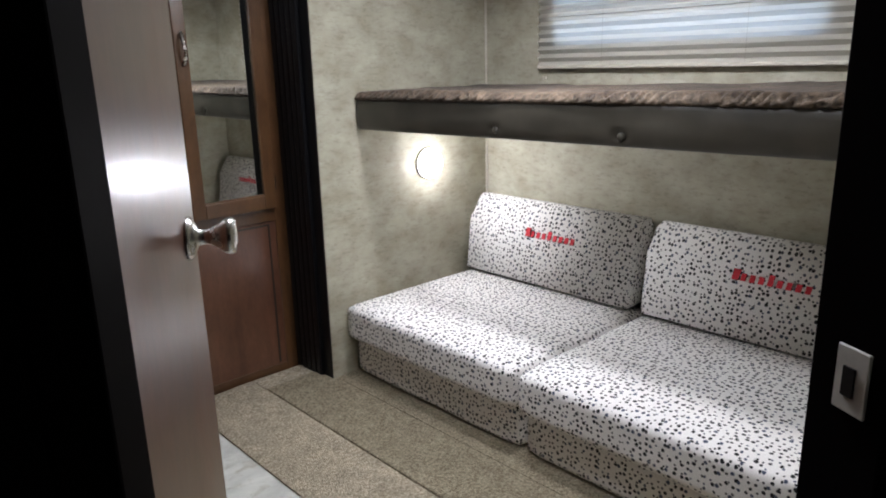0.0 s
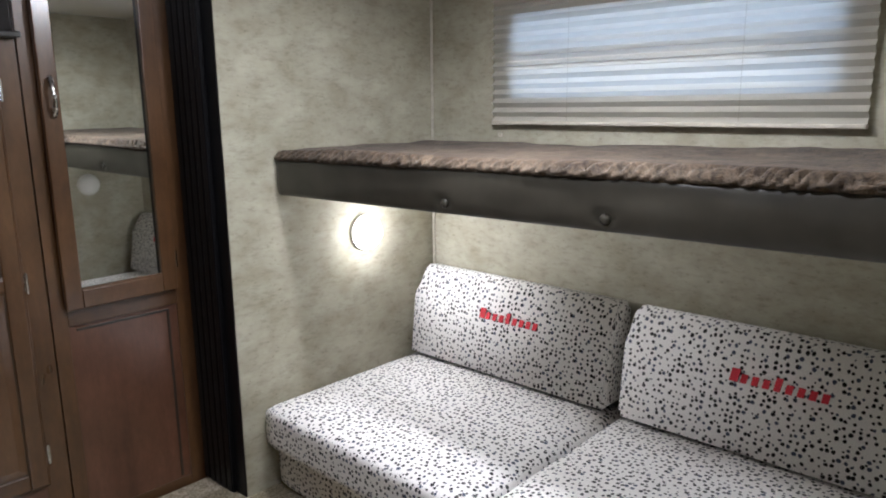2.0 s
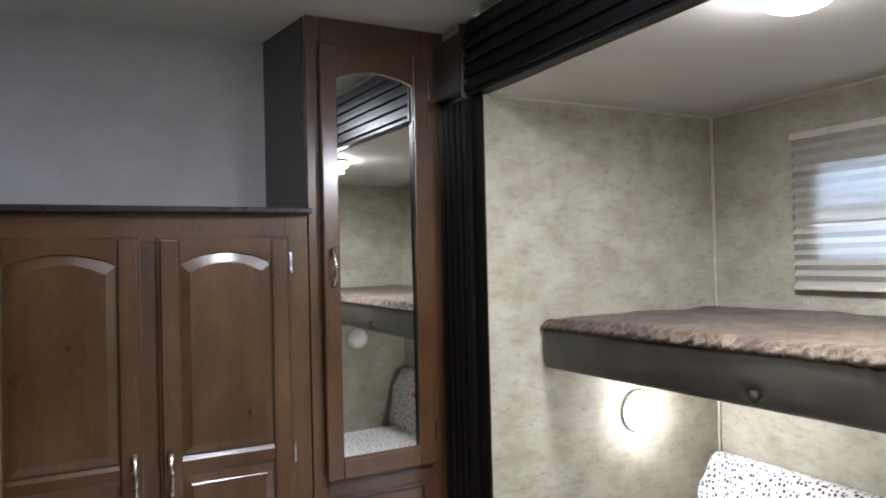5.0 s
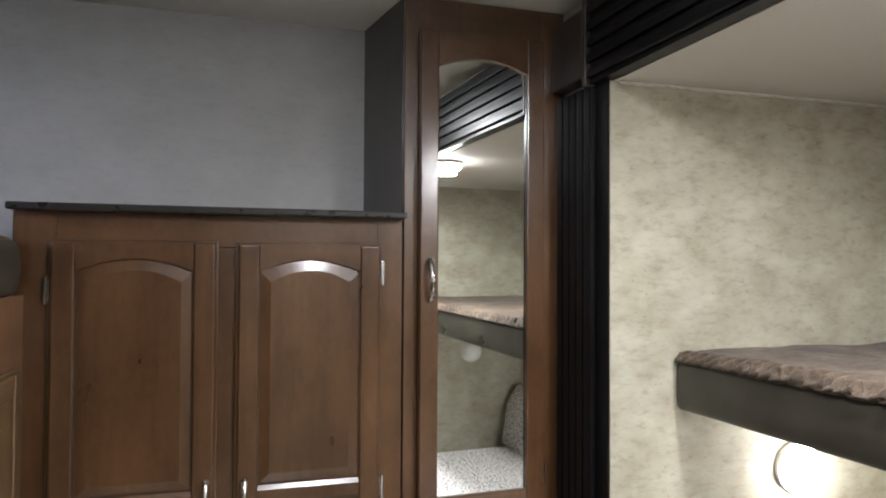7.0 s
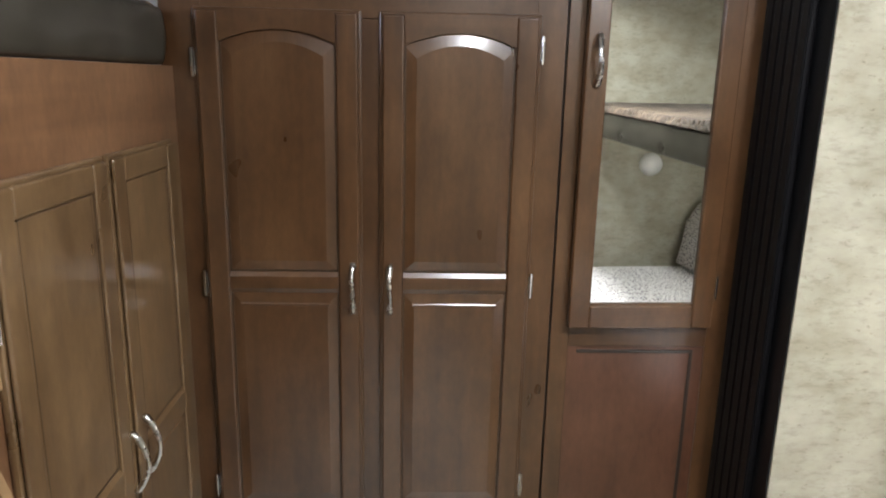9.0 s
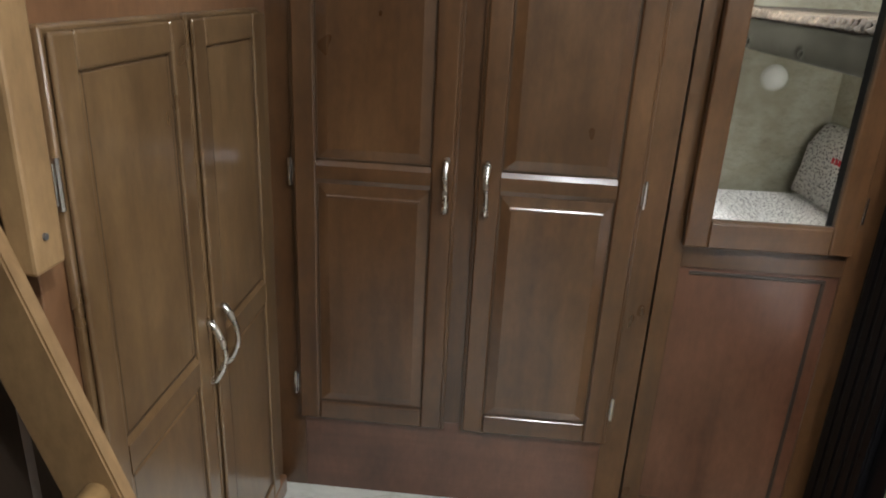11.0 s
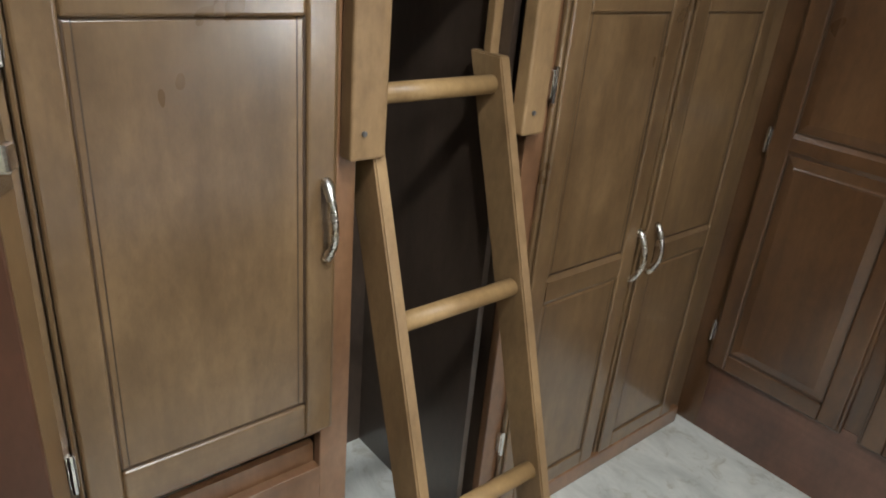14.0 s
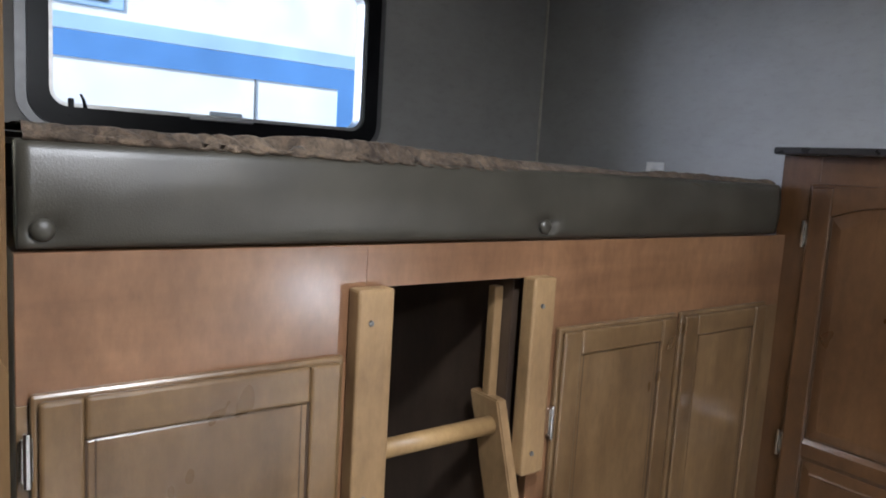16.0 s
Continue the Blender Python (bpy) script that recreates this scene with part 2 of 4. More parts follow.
def make_plush():
    m, t, b = material("brown_plush_blanket", (0.2, 0.15, 0.11), 0.8, spec=0.25)
    nap = add(t, "TexNoise", Scale=7.0, Detail=5.0, Roughness=0.6, Distortion=1.0)
    fine = add(t, "TexNoise", Scale=260.0, Detail=3.0)
    for n in (nap, fine):
        t.links.new(coords(t, (1, 1, 1)), n.inputs["Vector"])
    col = ramp(t, nap.outputs[0], [(0.3, (0.050, 0.035, 0.025)), (0.5, (0.088, 0.064, 0.045)), (0.72, (0.155, 0.118, 0.086))])
    tufts = add(t, "TexNoise", Scale=1.0, Detail=4.0, Roughness=0.7, Distortion=0.8)
    t.links.new(coords(t, (28, 60, 60)), tufts.inputs["Vector"])
    col = mix(t, 0.75, col, ramp(t, tufts.outputs[0], [(0.36, (0.22, 0.20, 0.18)), (0.52, (0.92, 0.90, 0.86)), (0.68, (1.5, 1.42, 1.28))]), "MULTIPLY")
    t.links.new(col, b.inputs["Base Color"])
    b.inputs["Sheen Weight"].default_value = 0.1
    bump(t, b, mix(t, 0.5, tufts.outputs[0], fine.outputs[0]), 0.8, 0.006)
    return m


def make_vinyl_leather():
    m, t, b = material("dark_brown_leatherette", (0.05, 0.042, 0.034), 0.36)
    big = add(t, "TexNoise", Scale=9.0, Detail=4.0)
    fine = add(t, "TexVoronoi", Scale=520.0)
    for n in (big, fine):
        t.links.new(coords(t, (1, 1, 1)), n.inputs["Vector"])
    t.links.new(ramp(t, big.outputs[0], [(0.3, (0.032, 0.029, 0.022)), (0.7, (0.054, 0.049, 0.038))]), b.inputs["Base Color"])
    bump(t, b, fine.outputs["Distance"], 0.2, 0.0006)
    return m


CARPET, CARPET_FAR = make_carpet("beige_carpet", (1.3, 1.28, 1.24)), make_carpet("beige_carpet_other_nap", (0.92, 0.90, 0.82))
VINYL, SPOTS, PLUSH, LEATHER = make_vinyl(), make_spots(), make_plush(), make_vinyl_leather()


def worn(name, base, rough, metal=0.0, scale=40.0, spread=0.12):
    m, t, b = material(name, base, rough, metal)
    n = add(t, "TexNoise", Scale=scale, Detail=4.0)
    t.links.new(coords(t, (1, 1, 1)), n.inputs["Vector"])
    lo, hi = tuple(c * (1 - spread) for c in base), tuple(min(1, c * (1 + spread)) for c in base)
    t.links.new(ramp(t, n.outputs[0], [(0.3, lo), (0.7, hi)]), b.inputs["Base Color"])
    r = t.nodes.new("ShaderNodeMapRange")
    r.inputs["To Min"].default_value, r.inputs["To Max"].default_value = max(0.02, rough - 0.06), rough + 0.08
    t.links.new(n.outputs[0], r.inputs["Value"])
    t.links.new(r.outputs[0], b.inputs["Roughness"])
    return m


BLACK = worn("black_plastic", (0.006, 0.006, 0.007), 0.30)
BLACK.node_tree.nodes["Principled BSDF"].inputs["Specular IOR Level"].default_value = 0.18
NICKEL = worn("satin_nickel", (0.62, 0.60, 0.56), 0.26, 1.0)
CHROME = worn("bright_hinge_steel", (0.75, 0.74, 0.72), 0.2, 1.0)
BLACK_TOP = worn("dark_laminate", (0.022, 0.020, 0.019), 0.28)
GLAZE = worn("dark_glaze", (0.052, 0.031, 0.017), 0.35)
CREAM = worn("cream_trim", (0.50, 0.47, 0.40), 0.5)
GREY_METAL = worn("grey_metal", (0.16, 0.16, 0.16), 0.35, 0.6)
RED_THREAD = worn("red_thread", (0.62, 0.03, 0.05), 0.6, scale=400.0)
# Near-black with low IOR: the jambs' lack of light is in the colour.
JAMB, t, b = material("unlit_black_jamb", (0.005, 0.004, 0.004), 0.6, spec=0.08)
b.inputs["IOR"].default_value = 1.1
ALU = worn("aluminium_frame", (0.55, 0.55, 0.53), 0.35, 0.9)
PLATE = worn("ivory_plastic", (0.66, 0.63, 0.57), 0.4)
TRAILER_WHITE = worn("trailer_white", (0.78, 0.79, 0.80), 0.35, scale=3.0)
TRAILER_BLUE = worn("trailer_blue", (0.10, 0.24, 0.52), 0.35, scale=3.0)
TRAILER_PALE = worn("trailer_pale_blue", (0.36, 0.52, 0.72), 0.35, scale=3.0)
GRAVEL = worn("gravel_grey", (0.24, 0.23, 0.21), 0.9, scale=6.0, spread=0.3)
MIRROR, t, b = material("mirror_silver", (0.86, 0.88, 0.86), 0.012, 1.0)
n1 = add(t, "TexNoise", Scale=9.0, Detail=5.0)
t.links.new(coords(t, (1, 1, 1)), n1.inputs["Vector"])
t.links.new(ramp(t, n1.outputs[0], [(0.45, (0.008,) * 3), (0.8, (0.05,) * 3)]), b.inputs["Roughness"])
GLASS, t, b = material("window_glass", (0.92, 0.95, 0.95), 0.0)
b.inputs["Transmission Weight"].default_value, b.inputs["IOR"].default_value = 1.0, 1.1


def glowing(name, colour, strength):
    m, t, b = material(name, (0.8, 0.8, 0.78), 0.4)
    b.inputs["Emission Color"].default_value, b.inputs["Emission Strength"].default_value = (*colour, 1), strength
    return m


LIT_DOME = glowing("lit_diffuser", (1.0, 0.95, 0.90), 34.0)
MAIN_DOME = glowing("lit_main_diffuser", (0.94, 0.97, 1.0), 30.0)
SCONCE_DOME = glowing("lit_sconce_diffuser", (1.0, 0.97, 0.94), 37.0)
DULL_DOME, t, b = material("unlit_frosted_dome", (0.74, 0.74, 0.72), 0.3)
SHADE, t, b = material("pleated_shade_cloth", (0.66, 0.63, 0.55), 0.8)
tr = t.nodes.new("ShaderNodeBsdfTranslucent")
tr.inputs[0].default_value = (0.62, 0.62, 0.58, 1)
ms = t.nodes.new("ShaderNodeMixShader")
ms.inputs[0].default_value = 0.5
t.links.new(b.outputs[0], ms.inputs[1])
t.links.new(tr.outputs[0], ms.inputs[2])
t.links.new(ms.outputs[0], t.nodes["Material Output"].inputs[0])
n1 = add(t, "TexNoise", Scale=300.0, Detail=2.0)
t.links.new(coords(t, (1, 1, 1)), n1.inputs["Vector"])
bump(t, b, n1.outputs[0], 0.2, 0.0006)


# ---- mesh helpers ----
BASE = {}


def thing(name, base, label, category, group="", kind=""):
    ob = new(name)
    ob.location, ob.empty_display_size = base, 0.1
    BASE[ob] = Vector(base)
    return tagged(ob, label, category, group, kind)


def part(name, bm, mat, parent=None, label="", kind="", m=None, smooth=False):
    """Links a bmesh, drawn in world metres, as one mesh object under parent."""
    if m is not None:
        bm.transform(m)
    if parent is not None:
        bm.transform(Matrix.Translation(-BASE[parent]))
    bmesh.ops.recalc_face_normals(bm, faces=bm.faces)
    mesh = bpy.data.meshes.new(name)
    bm.to_mesh(mesh)
    bm.free()
    for p in mesh.polygons:
        p.use_smooth = smooth
    mesh.materials.append(mat)
    ob = new(name, mesh)
    ob.parent = parent
    BASE[ob] = BASE[parent] if parent is not None else Vector((0, 0, 0))
    return tagged(ob, label, kind=kind)


def solid(name, bm, mat, label, category, kind="structure", smooth=False):
    return tagged(part(name, bm, mat, smooth=smooth), label, category, kind=kind)


def cube(bm, x0, y0, z0, x1, y1, z1, bevel=0.0, seg=2):
    r = bmesh.ops.create_cube(bm, size=1, matrix=Matrix.Translation(((x0 + x1) / 2, (y0 + y1) / 2, (z0 + z1) / 2))
                              @ Matrix.Diagonal((abs(x1 - x0), abs(y1 - y0), abs(z1 - z0), 1)))
    if bevel:
        edges = list({e for v in r["verts"] for e in v.link_edges})
        bmesh.ops.bevel(bm, geom=edges, offset=bevel, segments=seg, affect="EDGES", profile=0.5)
    return bm


def box(x0, y0, z0, x1, y1, z1, bevel=0.0, seg=2):
    return cube(bmesh.new(), x0, y0, z0, x1, y1, z1, bevel, seg)


def prism(outline, depth, bevel=0.0):
    """An outline in x and z, extruded from y = 0 to y = depth."""
    bm = bmesh.new()
    a = [bm.verts.new((x, 0, z)) for x, z in outline]
    c = [bm.verts.new((x, depth, z)) for x, z in outline]
    bm.faces.new(a)
    bm.faces.new(c[::-1])
    for i in range(len(a)):
        j = (i + 1) % len(a)
        bm.faces.new((a[j], a[i], c[i], c[j]))
    if bevel:
        bmesh.ops.bevel(bm, geom=list(bm.edges), offset=bevel, segments=2, affect="EDGES", clamp_overlap=True)
    return bm


def tube(points, radii, sides=10, flat=1.0, closed_ends=True):
    bm, rings = bmesh.new(), []
    pts = [Vector(p) for p in points]
    for i, p in enumerate(pts):
        d = (pts[min(i + 1, len(pts) - 1)] - pts[max(i - 1, 0)]).normalized()
        side = d.cross(Vector((0.3, 1, 0.1))).normalized()
        up = side.cross(d)
        r = radii[i] if isinstance(radii, (list, tuple)) else radii
        rings.append([bm.verts.new(p + r * (math.cos(a) * side + flat * math.sin(a) * up))
                      for a in (2 * math.pi * k / sides for k in range(sides))])
    for a, c in zip(rings, rings[1:]):
        for k in range(sides):
            bm.faces.new((a[k], a[(k + 1) % sides], c[(k + 1) % sides], c[k]))
    if closed_ends:
        bm.faces.new(rings[0][::-1])
        bm.faces.new(rings[-1])
    return bm


def lathe(profile, sides=28):
    """A profile of (radius, height) turned round z."""
    bm, rings = bmesh.new(), []
    for r, z in profile:
        rings.append([bm.verts.new((r * math.cos(2 * math.pi * k / sides), r * math.sin(2 * math.pi * k / sides), z)) for k in range(sides)])
    for a, c in zip(rings, rings[1:]):
        for k in range(sides):
            bm.faces.new((a[k], a[(k + 1) % sides], c[(k + 1) % sides], c[k]))
    bm.faces.new(rings[0][::-1])
    bm.faces.new(rings[-1])
    return bm


def arch_outline(x0, x1, z0, z1, rise, n=14):
    """A panel outline whose top rises by rise in the middle."""
    top = [(x1 + (x0 - x1) * k / n, z1 + rise * (1 - (2 * k / n - 1) ** 2)) for k in range(n + 1)]
    return [(x0, z0), (x1, z0)] + top


def raised_panel(x0, x1, z0, z1, rise, back, front, edge):
    """A cabinet panel in the xz plane: flat border at back, a sloped edge, a raised field at front."""
    bm = bmesh.new()
    outer = arch_outline(x0, x1, z0, z1, rise)
    inner = arch_outline(x0 + edge, x1 - edge, z0 + edge, z1 - edge, rise)
    a = [bm.verts.new((x, back, z)) for x, z in outer]
    c = [bm.verts.new((x, front, z)) for x, z in inner]
    d = [bm.verts.new((x, back + 0.006, z)) for x, z in outer]
    for i in range(len(a)):
        j = (i + 1) % len(a)
        bm.faces.new((a[i], a[j], c[j], c[i]))
        bm.faces.new((d[j], d[i], a[i], a[j]))
    bm.faces.new(c)
    bm.faces.new(d[::-1])
    return bm


def arch_rail(x0, x1, z0, z1, rise, y0, y1, n=14):
    """A top rail whose lower edge follows the arch."""
    low = [(x0 + (x1 - x0) * k / n, z0 + rise * (1 - (2 * k / n - 1) ** 2)) for k in range(n + 1)]
    bm = prism(low + [(x1, z1), (x0, z1)], y1 - y0)
    bm.transform(Matrix.Translation((0, y0, 0)))
    return bm


def chamfered_rail(x0, x1, z0, z1, back, front, slope):
    """A level rail along x whose upper and lower edges slope back."""
    bm = bmesh.new()
    ends = [[bm.verts.new((x, y, z)) for y, z in ((back, z0), (front, z0 + slope), (front, z1 - slope), (back, z1))] for x in (x0, x1)]
    for k in range(4):
        n = (k + 1) % 4
        bm.faces.new((ends[0][k], ends[0][n], ends[1][n], ends[1][k]))
    bm.faces.new(ends[0][::-1])
    bm.faces.new(ends[1])
    return bm


def pull_handle(length=0.118, reach=0.028):
    """A bow pull along z, standing off towards -y: broad flattened feet, a slim waist."""
    pts, radii = [], []
    for k in range(25):
        u = k / 24
        z = (u - 0.5) * length
        out = reach * math.sin(math.pi * u) ** 0.7
        pts.append((0.0015 * math.sin(2 * math.pi * u), -out, z))
        radii.append(0.0052 + 0.0034 * abs(2 * u - 1) ** 2.2 - 0.0032 * (k in (0, 24)))
    return tube(pts, radii, 12, 0.85)


def cabinet_door(owner, m, w, h, mid=None, rise=0.0, stile=0.052, rail=None, low=None, wood_v=None, handle=None, hinges=(), wood_h=None, label="", thick=0.019, flat=False, half=0.029):
    """A frame-and-panel door in local x (width) and z (height), its back at y = 0 and its front at y = -thick.
    A thin lip runs round it, the frame stands proud of that lip, and a dark-glazed bead lines each panel. m: where it stands."""
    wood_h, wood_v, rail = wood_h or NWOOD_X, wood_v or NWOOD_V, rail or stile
    low, lip = low or rail, 0.007
    door = part("door", box(0, -0.011, 0, w, 0, h, 0.004), wood_v, owner, label, m=m)
    top = h - rail
    for x0, x1 in ((lip, stile), (w - stile, w - lip)):
        part("stile", box(x0, -thick, lip, x1, -0.0112, h - lip, 0.005, 3), wood_v, door, m=m)
    part("rail", box(stile, -thick + 0.0006, lip, w - stile, -0.0112, low, 0.005, 3), wood_h, door, m=m)
    fields = [(low, top)]
    if mid:
        part("rail", chamfered_rail(stile, w - stile, mid - half, mid + half, -0.0112, -thick + 0.0006, 0.012), wood_h, door, m=m)
        fields = [(low, mid - half), (mid + half, top)]
    if rise:
        part("rail", arch_rail(stile, w - stile, top - rise, h - lip, rise, -thick + 0.0006, -0.0112), wood_h, door, m=m)
    else:
        part("rail", box(stile, -thick + 0.0006, top, w - stile, -0.0112, h - lip, 0.005, 3), wood_h, door, m=m)
    for i, (z0, z1) in enumerate(fields):
        r = rise if i == len(fields) - 1 else 0.0
        field = raised_panel(stile, w - stile, z0, z1 - r, r, -0.0115, -0.0135 if flat else -0.0172, 0.004 if flat else 0.026)
        part("panel", field, wood_v, door, m=m)
        if not flat and not r:
            part("bead", chamfered_rail(stile + 0.022, w - stile - 0.022, z1 - 0.034, z1 - 0.020, -0.0150, -0.0184, 0.006), wood_h, door, m=m)
        for inset, deep, wide in ((0.0, 0.0142, 0.003), (0.010, 0.0138, 0.0018)) if flat else ((0.0, 0.0140, 0.004),):
            bead = bmesh.new()
            for x in (stile + inset, w - stile - inset - wide):
                cube(bead, x, -deep, z0, x + wide, -0.0113, z1 - r)
            if not inset:
                cube(bead, stile, -deep, z0, w - stile, -0.0113, z0 + wide)
            part("bead", bead, GLAZE, door, m=m)
    if handle:
        part("handle", pull_handle(), NICKEL, door, "satin nickel bow handle", m=m @ Matrix.Translation((handle[0], -thick, handle[1])), smooth=True)
    for hx, hz in hinges:
        hb = tube([(0, 0, -0.03), (0, 0, 0.03)], 0.0045, 8)
        cube(hb, -0.006, 0.0, -0.024, 0.006, 0.009, 0.024, 0.001, 1)
        part("hinge", hb, CHROME, door, "bright steel hinge", m=m @ Matrix.Translation((hx, -thick * 0.6, hz)))
    return door


NORTH = lambda x, y, z: Matrix.Translation((x, y, z))
WEST = lambda x, y, z: Matrix.Translation((x, y, z)) @ pose(0, 0, 0, 0, 0, 90)

# ---- the shell ----
WX, NY, CZ = -0.20, 2.96, 2.055           # west wall, north wall, ceiling
SX0, SX1, SY0, SY1, SZ = 2.29, 3.21, 0.52, 2.40, 1.807   # the slide-out
solid("floor", box(WX - 0.1, -1.3, FZ - 0.05, SX0, NY, FZ), VINYL, "pale grey stone-look sheet vinyl floor", "floor")
prof = [(1.765, FZ), (1.765, FZ + 0.008), (1.80, FZ + 0.014), (2.02, -0.002), (2.044, -0.004), (2.044, FZ)]
cb = prism(prof, 2.633 - 0.34)
solid("carpet_ramp", cb, CARPET, "beige cut-pile carpet sloping up to the slide-out", "carpet").location = (0, 0.34, 0)
solid("carpet_corner", box(2.0465, 2.5215, FZ, SX0 + 0.003, 2.633, -0.003), CARPET, "beige cut-pile carpet before the wardrobe", "carpet")
cb = box(2.046, 0.34, -0.05, SX0 + 0.016, 2.520, 0.003, 0.006)
solid("carpet_edge", cb, CARPET_FAR, "beige cut-pile carpet with a turned edge", "carpet")
solid("slide_floor", box(SX0 + 0.0165, SY0, -0.05, SX1 + 0.03, SY1 + 0.02, 0.002), CARPET_FAR, "beige cut-pile carpet on the slide-out floor", "carpet")
solid("ceiling", box(WX - 0.05, -1.3, CZ, SX0 + 0.05, NY + 0.05, CZ + 0.05), CEIL, "off-white textured ceiling panel", "ceiling")
solid("slide_ceiling", box(SX0 + 0.012, SY0 - 0.03, SZ, SX1 + 0.05, SY1 + 0.03, SZ + 0.05), CEIL, "off-white slide-out ceiling panel", "ceiling")
solid("wall_north", box(WX - 0.05, NY, FZ, SX0 + 0.05, NY + 0.05, CZ), PLAIN_PAPER, "plain grey wallpaper on the end wall", "wall")
solid("wall_slide_north", box(SX0 - 0.002, SY1, 0, SX1 + 0.05, SY1 + 0.062, SZ), WALLPAPER, "mottled olive-taupe wallpaper at the slide-out's end", "wall")
solid("wall_slide_south", box(SX0 + 0.004, SY0 - 0.03, 0, SX1 + 0.05, SY0, SZ), WALLPAPER, "mottled olive-taupe wallpaper at the slide-out's far end", "wall")


def pierced_wall(name, x0, x1, y0, y1, z0, z1, hole, label, paper):
    """A wall across x with one rectangular opening (y0, y1, z0, z1)."""
    a0, a1, b0, b1 = hole
    bm = bmesh.new()
    sides = []
    for x in (x0, x1):
        outer = [bm.verts.new((x, y, z)) for y, z in ((y0, z0), (y1, z0), (y1, z1), (y0, z1))]
        opening = [bm.verts.new((x, y, z)) for y, z in ((a0, b0), (a1, b0), (a1, b1), (a0, b1))]
        sides.append((outer, opening))
        for k in range(4):
            n = (k + 1) % 4
            bm.faces.new((outer[k], outer[n], opening[n], opening[k]))
    for ring_a, ring_b in zip(*sides):
        for k in range(4):
            n = (k + 1) % 4
            bm.faces.new((ring_a[k], ring_a[n], ring_b[n], ring_b[k]))
    bmesh.ops.recalc_face_normals(bm, faces=list(bm.faces))
    return solid(name, bm, paper, label, "wall")


EW = (0.94, 2.02, 1.29, 1.60)
WW = (1.268, 2.182, 1.480, 1.94)
pierced_wall("wall_slide_east", SX1, SX1 + 0.04, SY0, SY1, 0, SZ, EW, "mottled olive-taupe wallpaper behind the sofa bunk", WALLPAPER)
pierced_wall("wall_west", WX - 0.05, WX, -1.3, NY, FZ, CZ, WW, "plain grey wallpaper behind the window bunk", PLAIN_PAPER)
bm = box(SX0 + 0.008, SY1 + 0.0625, FZ, SX0 + 0.03, NY, CZ)
cube(bm, SX0 + 0.004, -1.3, FZ, SX0 + 0.03, SY0 - 0.03, CZ)
cube(bm, SX0 + 0.012, SY0 - 0.03, SZ + 0.05, SX0 + 0.03, SY1 + 0.03, CZ)
solid("wall_side", bm, WALLPAPER, "mottled wallpaper on the long side wall", "wall")

# door wall on the diagonal, with its jambs, and the unlit passage behind
HINGE, STRIKE = Vector((0.910, 0.600, 0)), Vector((1.443, 0.305, 0))
along = (STRIKE - HINGE).normalized()
diag = Matrix.Translation(HINGE) @ Matrix.Rotation(math.atan2(along.y, along.x), 4, "Z")
gap = (STRIKE - HINGE).length
HEAD = 1.93
bm = box(-0.20, -0.03, FZ, -0.03, 0.03, CZ)
cube(bm, gap + 0.03, -0.03, FZ, gap + 0.75, 0.03, CZ)
cube(bm, -0.03, -0.03, HEAD + 0.03, gap + 0.03, 0.03, CZ)
bm.transform(diag)
solid("wall_door", bm, WALLPAPER, "papered partition with the doorway", "wall")
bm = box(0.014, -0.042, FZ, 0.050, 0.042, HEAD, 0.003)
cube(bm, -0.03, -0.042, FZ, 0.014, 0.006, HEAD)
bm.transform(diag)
solid("door_jamb", bm, JAMB, "wooden door jamb, coloured near-black for its lack of light", "door frame")
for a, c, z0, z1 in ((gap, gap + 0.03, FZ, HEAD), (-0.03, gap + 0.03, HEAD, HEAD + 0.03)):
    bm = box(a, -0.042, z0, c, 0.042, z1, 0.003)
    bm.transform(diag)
    solid("door_jamb", bm, JAMB, "wooden door jamb, coloured near-black for its lack of light", "door frame")
bm = box(0.826, 0.63, FZ, 0.850, 1.096, CZ)
solid("wall_stub", bm, WALLPAPER, "papered wall beside the bunk cabinet", "wall")
# Unseen walls added around the passage, near-black to stand for its darkness.
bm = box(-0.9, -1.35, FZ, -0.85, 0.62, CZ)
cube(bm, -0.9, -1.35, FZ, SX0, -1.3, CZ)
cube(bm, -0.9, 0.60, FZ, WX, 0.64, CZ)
solid("wall_passage", bm, DARK_WOOD, "near-black walls added around the unseen, unlit passage", "wall")
# Unseen floor and ceiling, added to close the passage off from outside light.
solid("floor_passage", box(-0.9, -1.35, FZ - 0.05, WX - 0.1, 0.64, FZ), VINYL, "pale grey stone-look sheet vinyl floor", "floor")
solid("ceiling_passage", box(-0.9, -1.35, CZ, WX - 0.05, 0.64, CZ + 0.05), CEIL, "off-white ceiling added over the unseen passage", "ceiling")
strike = thing("strike_plate", tuple(diag @ Vector((gap, 0, 1.0))), "ivory strike plate on the dark door jamb", "strike plate")
bm = box(gap - 0.0045, -0.024, 0.958, gap - 0.001, 0.010, 1.016, 0.001, 1)
bm.transform(diag)
part("plate", bm, PLATE, strike)
bm = box(gap - 0.0065, -0.012, 0.973, gap - 0.004, 0.000, 0.999)
bm.transform(diag)
part("latch_hole", bm, BLACK, strike)

# slide-out trim: ribbed black post and header
post = thing("slide_trim_post", (SX0, 2.45, 0), "ribbed glossy black plastic trim beside the slide-out", "trim", kind="structure")
part("cover", box(2.270, SY1 + 0.060, 0.0, SX0 - 0.0025, 2.649, SZ + 0.0015), BLACK, post)
part("edge_strip", box(2.2835, SY1 + 0.003, 0.0, SX0 - 0.0025, SY1 + 0.0595, SZ + 0.0015), BLACK, post)
for k in range(5):
    y = SY1 + 0.064 + 0.037 * k
    part("rib", box(2.2676, y, 0.0, 2.271, y + 0.029, SZ + 0.0015, 0.0033), BLACK, post)
